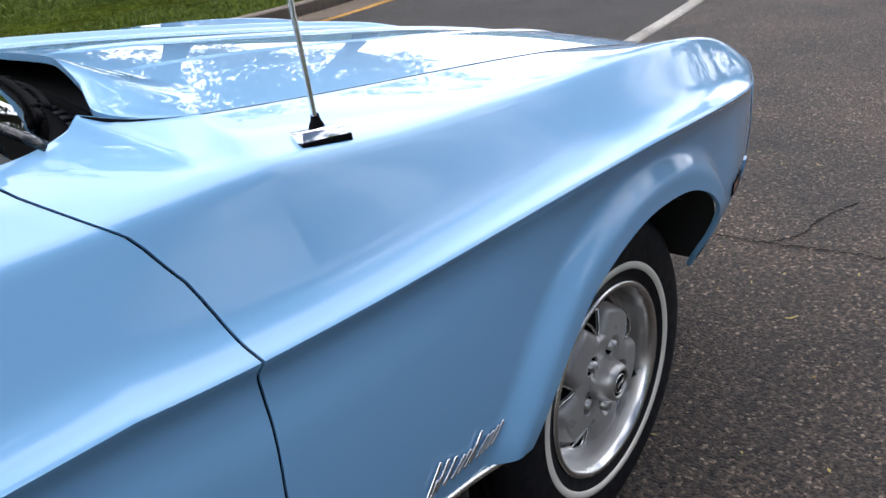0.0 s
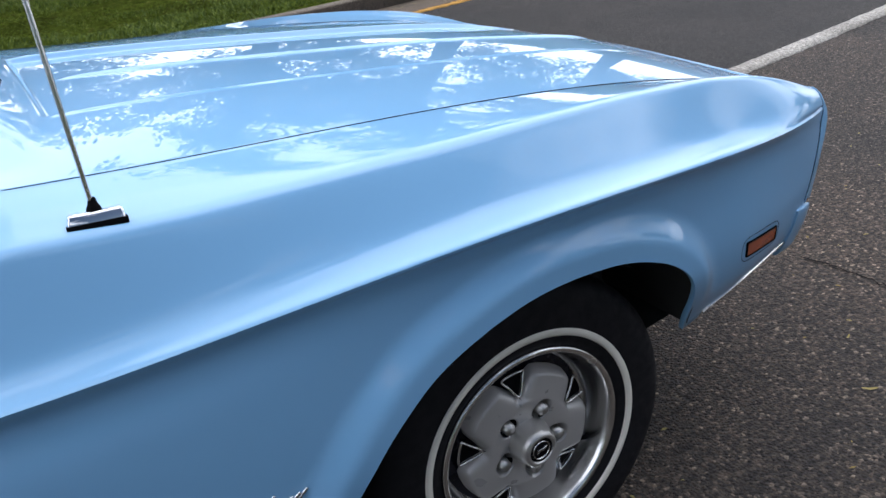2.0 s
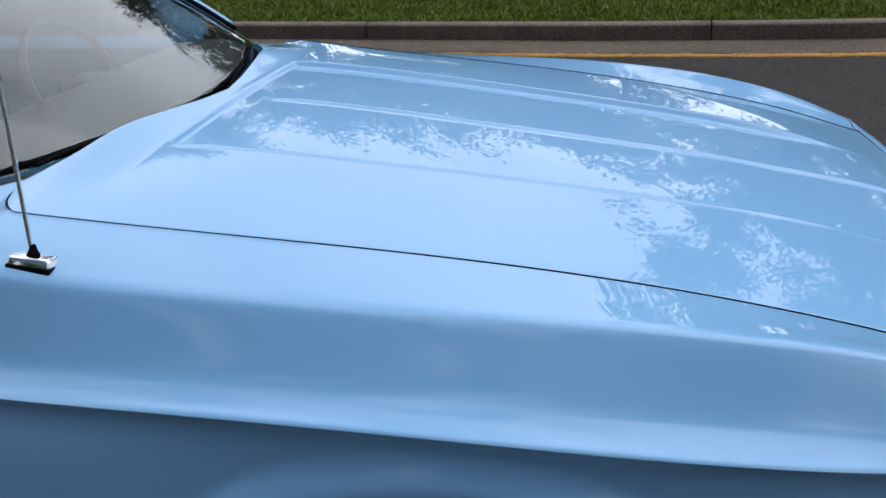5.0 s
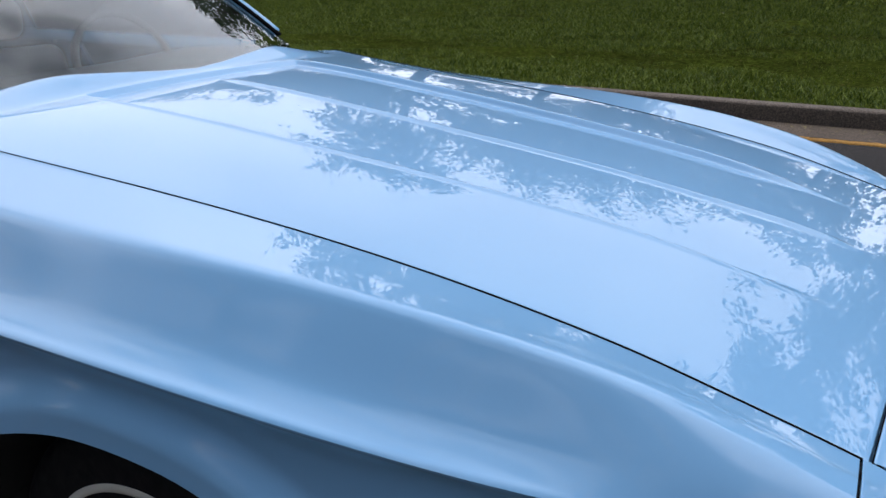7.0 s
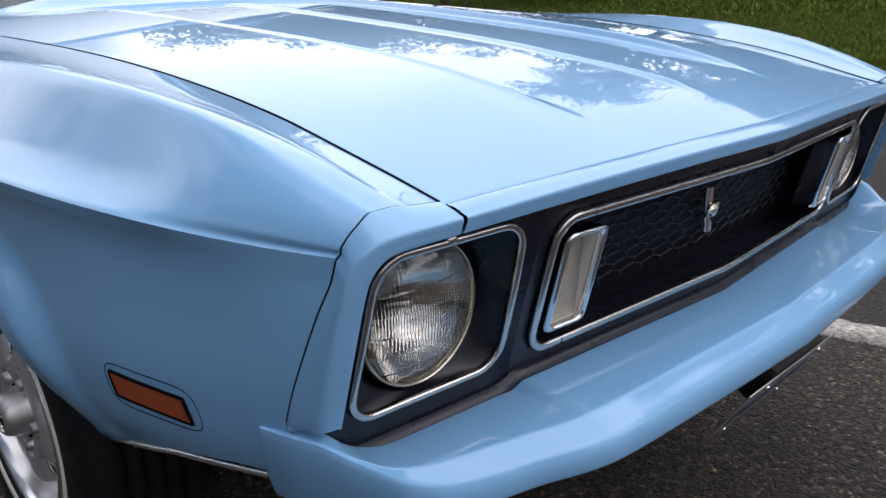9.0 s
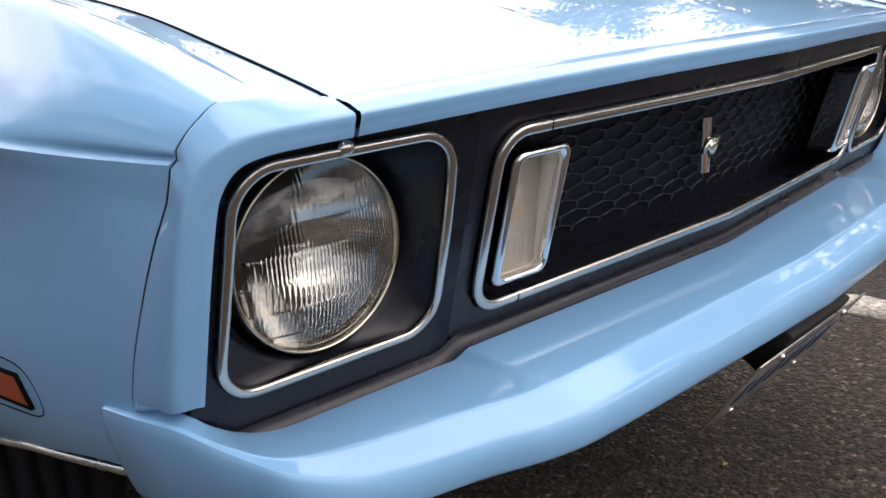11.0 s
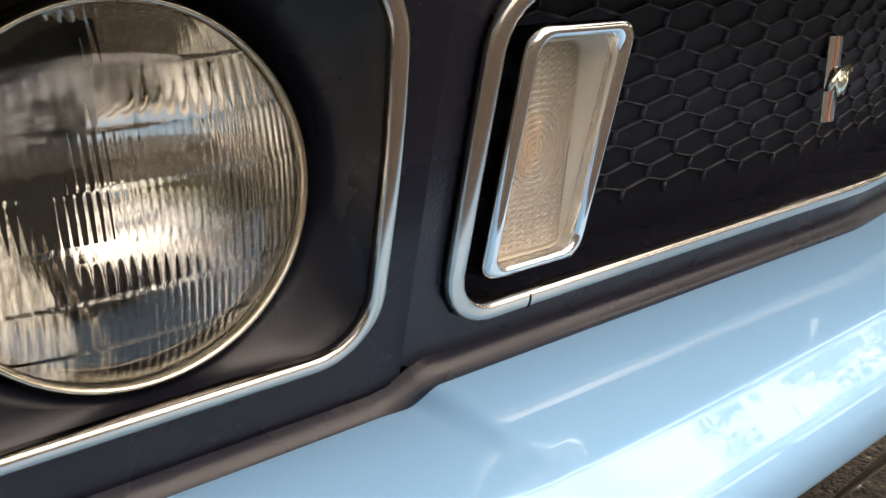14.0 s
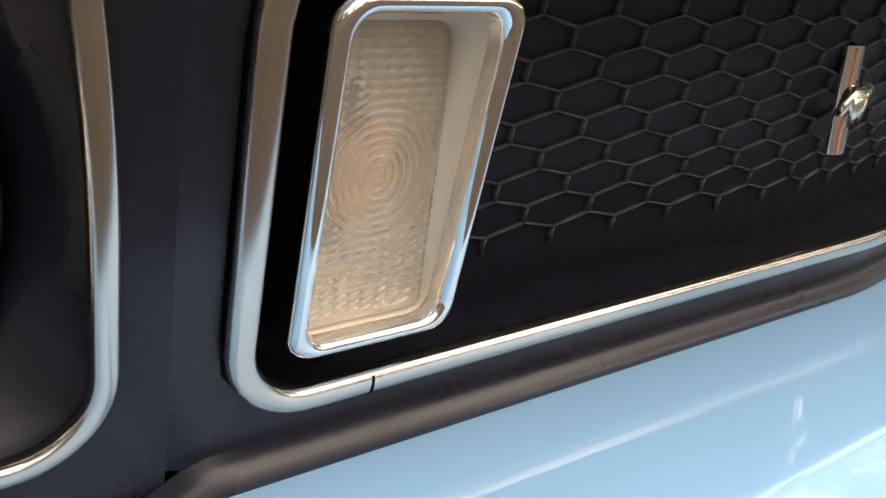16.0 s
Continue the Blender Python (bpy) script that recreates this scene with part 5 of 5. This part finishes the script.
for i, (x0, x1) in enumerate(((-40.0, -4.0), (-3.985, 0.2), (0.206, 2.398), (2.410, 6.3), (6.31, 30.0))):
    part("stripe", painted(lambda x: line_y(x) - 0.072, lambda x: line_y(x) + 0.072, x0, x1, 0.004, max(40, int((x1 - x0) * 30)), 0.0035, i), LINEWHITE, white)
yellow = tagged(new("kerb_line"), "worn yellow painted line along the gutter", "road line", kind="structure")
part("stripe", painted(lambda x: 4.98 + bend(x), lambda x: 5.10 + bend(x), -30, 30, 0.004, 1500, 0.008, 9), LINEYELLOW, yellow)

kerb = tagged(new("kerb"), "weathered concrete kerb with open joints", "kerb", kind="structure")
edges = [-34.0, -31, -28, -25, -22, -19, -16.1, -13.0, -10.2, -7.6, -4.9, -2.0, 1.05, 4.1, 7.1, 10.0, 13.0, 16.0, 19.0, 22.0, 25.0]
for x0, x1 in zip(edges, edges[1:]):
    rows = []
    for x in np.linspace(x0 + 0.006, x1 - 0.006, 16):
        y = 5.64 + float(bend(x))
        rows.append([(x, y + a, b) for a, b in ((-0.012, -0.05), (-0.006, 0.03), (0.0, 0.105), (0.004, 0.124), (0.014, 0.136), (0.03, 0.140), (0.13, 0.142), (0.15, 0.138), (0.155, 0.0))])
    me = sheet(rows)
    bm = bmesh.new()
    bm.from_mesh(me)
    bm.verts.ensure_lookup_table()
    bm.faces.new([bm.verts[i] for i in range(9)])
    bm.faces.new([bm.verts[15 * 9 + i] for i in range(9)][::-1])
    # faces below the rounded top edge take the darker concrete
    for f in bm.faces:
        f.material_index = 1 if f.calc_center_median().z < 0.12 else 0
    bm.to_mesh(me)
    bm.free()
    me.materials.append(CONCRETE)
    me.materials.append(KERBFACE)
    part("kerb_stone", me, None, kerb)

def rise(d):
    """The verge climbs gently away from the kerb."""
    d = np.asarray(d, float)
    return 0.01 * d + 0.085 * np.maximum(d - 2.0, 0)


rows = []
for k in np.r_[0, 0.02, 0.05, 0.1, np.linspace(0.2, 1, 30) ** 1.6 + 0.05]:
    rows.append([(x, 5.79 + float(bend(x)) + 60 * k, 0.125 + float(rise(60 * k)) + 0.02 * min(1, 10 * k) * noise.noise((x * 0.3, k * 30, 0))) for x in XS])
tagged(part("lawn", sheet(rows), SOIL), "grassy verge beyond the kerb", "lawn", kind="structure")


def lawn_z(y, x):
    return 0.125 + rise(y - 5.79 - bend(x))


def blades(count, x0, x1, y0, y1, h0, h1, seed):
    r = np.random.RandomState(seed)
    x = r.uniform(x0, x1, count)
    y = r.uniform(y0, y1, count) + bend(x)
    # thicker and thinner patches
    keep = np.array([noise.noise((a * 0.9, b * 0.9, 3)) + 0.6 * noise.noise((a * 3.1, b * 3.1, 7)) > -0.85 for a, b in zip(x, y)])
    x, y = x[keep], y[keep]
    n = len(x)
    patch = np.array([0.85 + 0.85 * noise.noise((a * 1.1, b * 2.6, 9)) + 0.5 * noise.noise((a * 4.0, b * 7.0, 2)) for a, b in zip(x, y)]).clip(0.15, 2.0)
    h = r.uniform(h0, h1, n) * patch
    a = r.uniform(0, 2 * np.pi, n)
    w = r.uniform(0.004, 0.010, n) * (1 if y0 < 10 else 2.2)
    lx, ly = r.normal(0, 0.6, n) * h, r.normal(0, 0.6, n) * h
    z = lawn_z(y, x) - 0.005
    v = np.empty((n, 3, 3))
    v[:, 0] = np.stack([x - w * np.cos(a), y - w * np.sin(a), z], 1)
    v[:, 1] = np.stack([x + w * np.cos(a), y + w * np.sin(a), z], 1)
    v[:, 2] = np.stack([x + lx, y + ly, z + h], 1)
    me = bpy.data.meshes.new("grass")
    me.from_pydata(v.reshape(-1, 3).tolist(), [], np.arange(3 * n).reshape(-1, 3).tolist())
    return me


tagged(part("grass", blades(420000, -15, 9, 5.79, 12.5, 0.022, 0.066, 1), GRASS), "uneven mown green grass", "grass", kind="stuff")
tagged(part("grass", blades(220000, -24, 14, 12.3, 32, 0.04, 0.11, 2), GRASS), "uneven mown green grass", "grass", kind="stuff")


def flakes(count, area, size, seed, mat, name, label, weight=None):
    """Small curled bits lying on the ground."""
    r = np.random.RandomState(seed)
    vs, fs = [], []
    for _ in range(count):
        x, y = r.uniform(area[0], area[1]), r.uniform(area[2], area[3])
        if weight is not None:
            y = weight(x, r)
        s, a, k = r.uniform(*size), r.uniform(0, 6.3), r.uniform(0.25, 0.6)
        c, d = math.cos(a) * s, math.sin(a) * s
        b = len(vs)
        z = 0.0055
        vs += [(x - c, y - d, z), (x + d * k, y - c * k, z + 0.002), (x + c, y + d, z + s * 0.15), (x - d * k, y + c * k, z + 0.002)]
        fs += [(b, b + 1, b + 2, b + 3)]
    me = bpy.data.meshes.new(name)
    me.from_pydata(vs, [], fs)
    return tagged(part(name, me, mat), label, "litter", kind="stuff")


flakes(900, (-1.5, 9, -4, 1.0), (0.003, 0.011), 5, LITTER, "leaf_litter", "scattered yellow-brown leaf bits on asphalt")
flakes(900, (-9, 12, 0, 0), (0.006, 0.02), 6, LITTER, "gutter_litter", "brown leaf bits along the gutter", lambda x, r: 5.45 + float(bend(x)) + 0.10 * r.randn())
for x, y, s, a in ((0.976, -0.868, 0.021, -40), (1.139, -0.693, 0.012, 20), (2.37, -0.52, 0.02, 60), (1.35, -0.95, 0.014, 10)):
    me = sheet([[(u * s, w * s * 0.22 * math.sqrt(max(0.0, 1 - u * u)), 0.006 + 0.004 * abs(u)) for u in np.linspace(-1, 1, 9)] for w in (-1, 0, 1)])
    me.transform(pose(x, y, 0, 0, 0, a))
    tagged(part("fallen_leaf", me, LITTER), "small dry yellow leaf lying on asphalt", "leaf", group="fallen leaves")

# cracks in the asphalt
rng = np.random.RandomState(12)
for k, pts in enumerate((((1.44, -0.30), (1.462, -0.45), (1.463, -0.59), (1.488, -0.73), (1.511, -0.87), (1.52, -1.05), (1.60, -1.4), (1.62, -1.9)), ((1.47, -0.62), (1.60, -0.70), (1.78, -0.71), (2.0, -0.78)))):
    c = spline(pts, 90)
    c += rng.randn(*c.shape) * 0.004
    w = 0.0035 + 0.003 * rng.rand(len(c))
    me = sheet([[(x - 0.4 * a, y - 0.2 * a, 0.0045) for (x, y), a in zip(c, w)], [(x + 0.9 * a, y + 0.3 * a, 0.0045) for (x, y), a in zip(c, w)]])
    tagged(part("asphalt_crack", me, GAP_AND_RUBBER), "dark thin crack in the asphalt", "crack", kind="structure")


# ---- trees round about: far side as mirrored in the paint, near side added ----
def tree(x, y, h, spread, seed, bare=0.14, leaves=17000):
    r = np.random.RandomState(seed)
    root = new("tree")
    root.matrix_basis = pose(x, y, float(lawn_z(y, x)) - 0.1 if y > 7 else -0.05)
    trunk = bmesh.new()
    tips = []

    def limb(a, b, r0, r1, bendy):
        mid = (np.array(a) + b) / 2 + r.randn(3) * bendy
        c = spline([a, mid, b], 7)
        rows = []
        for i, p in enumerate(c):
            d = c[min(i + 1, 6)] - c[max(i - 1, 0)]
            d /= np.linalg.norm(d)
            s = np.cross(d, (0.3, 0.9, 0.1))
            s /= np.linalg.norm(s)
            q = np.cross(d, s)
            rad = r0 + (r1 - r0) * i / 6
            rows.append([p + rad * (math.cos(t) * s + math.sin(t) * q) for t in np.linspace(0, 2 * math.pi, 7, endpoint=False)])
        trunk.from_mesh(sheet(rows, closed=True))

    top = np.array((r.randn() * 0.3, r.randn() * 0.3, h * 0.72))
    limb(np.zeros(3), np.array((0, 0, h * bare)), 0.028 * h, 0.02 * h, 0.05)
    limb(np.array((0, 0, h * bare)), top, 0.02 * h, 0.006 * h, 0.25)
    for i in range(15):
        t = r.uniform(bare, 0.72)
        a = np.array((0, 0, h * t)) * 1.0
        ang = i * 2.4 + r.rand()
        reach = spread * r.uniform(0.55, 1.0) * (1 - 0.5 * (t - bare))
        b = a + np.array((math.cos(ang) * reach, math.sin(ang) * reach, h * r.uniform(0.05, 0.24)))
        limb(a, b, 0.009 * h, 0.002 * h, 0.2)
        tips += [b, (a + 2 * b) / 3, (a + b) / 2 + r.randn(3) * 0.4]
    tips.append(top)
    part("trunk", trunk, BARK, root)
    tips = np.array(tips)
    n = leaves
    clumps = tips[r.randint(0, len(tips), 300)] + r.randn(300, 3) * (spread * 0.17, spread * 0.17, spread * 0.12)
    c = clumps[r.randint(0, 300, n)] + r.randn(n, 3) * (0.34, 0.34, 0.22)
    s = r.uniform(0.06, 0.16, n)[:, None]
    u = r.randn(n, 3)
    u /= np.linalg.norm(u, axis=1)[:, None]
    w = np.cross(u, r.randn(n, 3))
    w /= np.linalg.norm(w, axis=1)[:, None]
    v = np.stack([c - u * s, c + w * s * 0.55, c + u * s, c - w * s * 0.55], 1).reshape(-1, 3)
    me = bpy.data.meshes.new("crown")
    me.from_pydata(v.tolist(), [], np.arange(4 * n).reshape(-1, 4).tolist())
    part("crown", me, LEAF, root)
    return tagged(root, "leafy green shade tree standing on the verge", "tree", group="trees along the street")


# trees at negative y are unseen and sized to hold back light there
TREES = [(-22.5, 13, 9.3, 4.0, 0.08, 13000), (-20.8, 15.6, 9.6, 4.0, 0.08, 13000), (-18.4, 18.4, 7.6, 4.0, 0.06, 13000), (-14.7, 20.2, 8.8, 4.0, 0.06, 13000), (-10.8, 20.3, 13.0, 4.0, 0.08, 15000),
         (-7.8, 22.7, 10.6, 4.2, 0.05, 15000), (-4.6, 23.6, 9.6, 4.2, 0.05, 15000), (-1.3, 24.0, 9.0, 4.2, 0.05, 15000), (1.6, 24.0, 8.3, 4.2, 0.05, 15000), (6.6, 19.0, 19.0, 4.8, 0.06, 24000), (9.3, 24.0, 7.0, 4.0, 0.04, 9000),
         (12.0, 18.6, 19.0, 5.2, 0.10, 22000), (17.5, 17.0, 16.0, 5.0, 0.16, 18000), (24.0, 8.0, 10.0, 5.0, 0.22, 15000), (26.0, 0.0, 7.0, 4.0, 0.14, 13000), (25.0, -12.0, 6.5, 4.0, 0.10, 13000), (15.0, -19.0, 6.5, 4.0, 0.08, 13000),
         (6.5, -19.0, 5.5, 3.5, 0.06, 11000), (-2.0, -20.0, 6.0, 3.5, 0.06, 11000), (-9.5, -18.0, 5.5, 3.5, 0.06, 11000),
         (-14, -18, 7, 4.0, 0.08, 15000), (-22, -14, 7, 4.0, 0.08, 15000), (-27, 4, 10, 5.0, 0.08, 15000)]
for i, (x, y, h, s, bare, leaves) in enumerate(TREES):
    tree(x, y, h, s, 20 + i, bare, leaves)
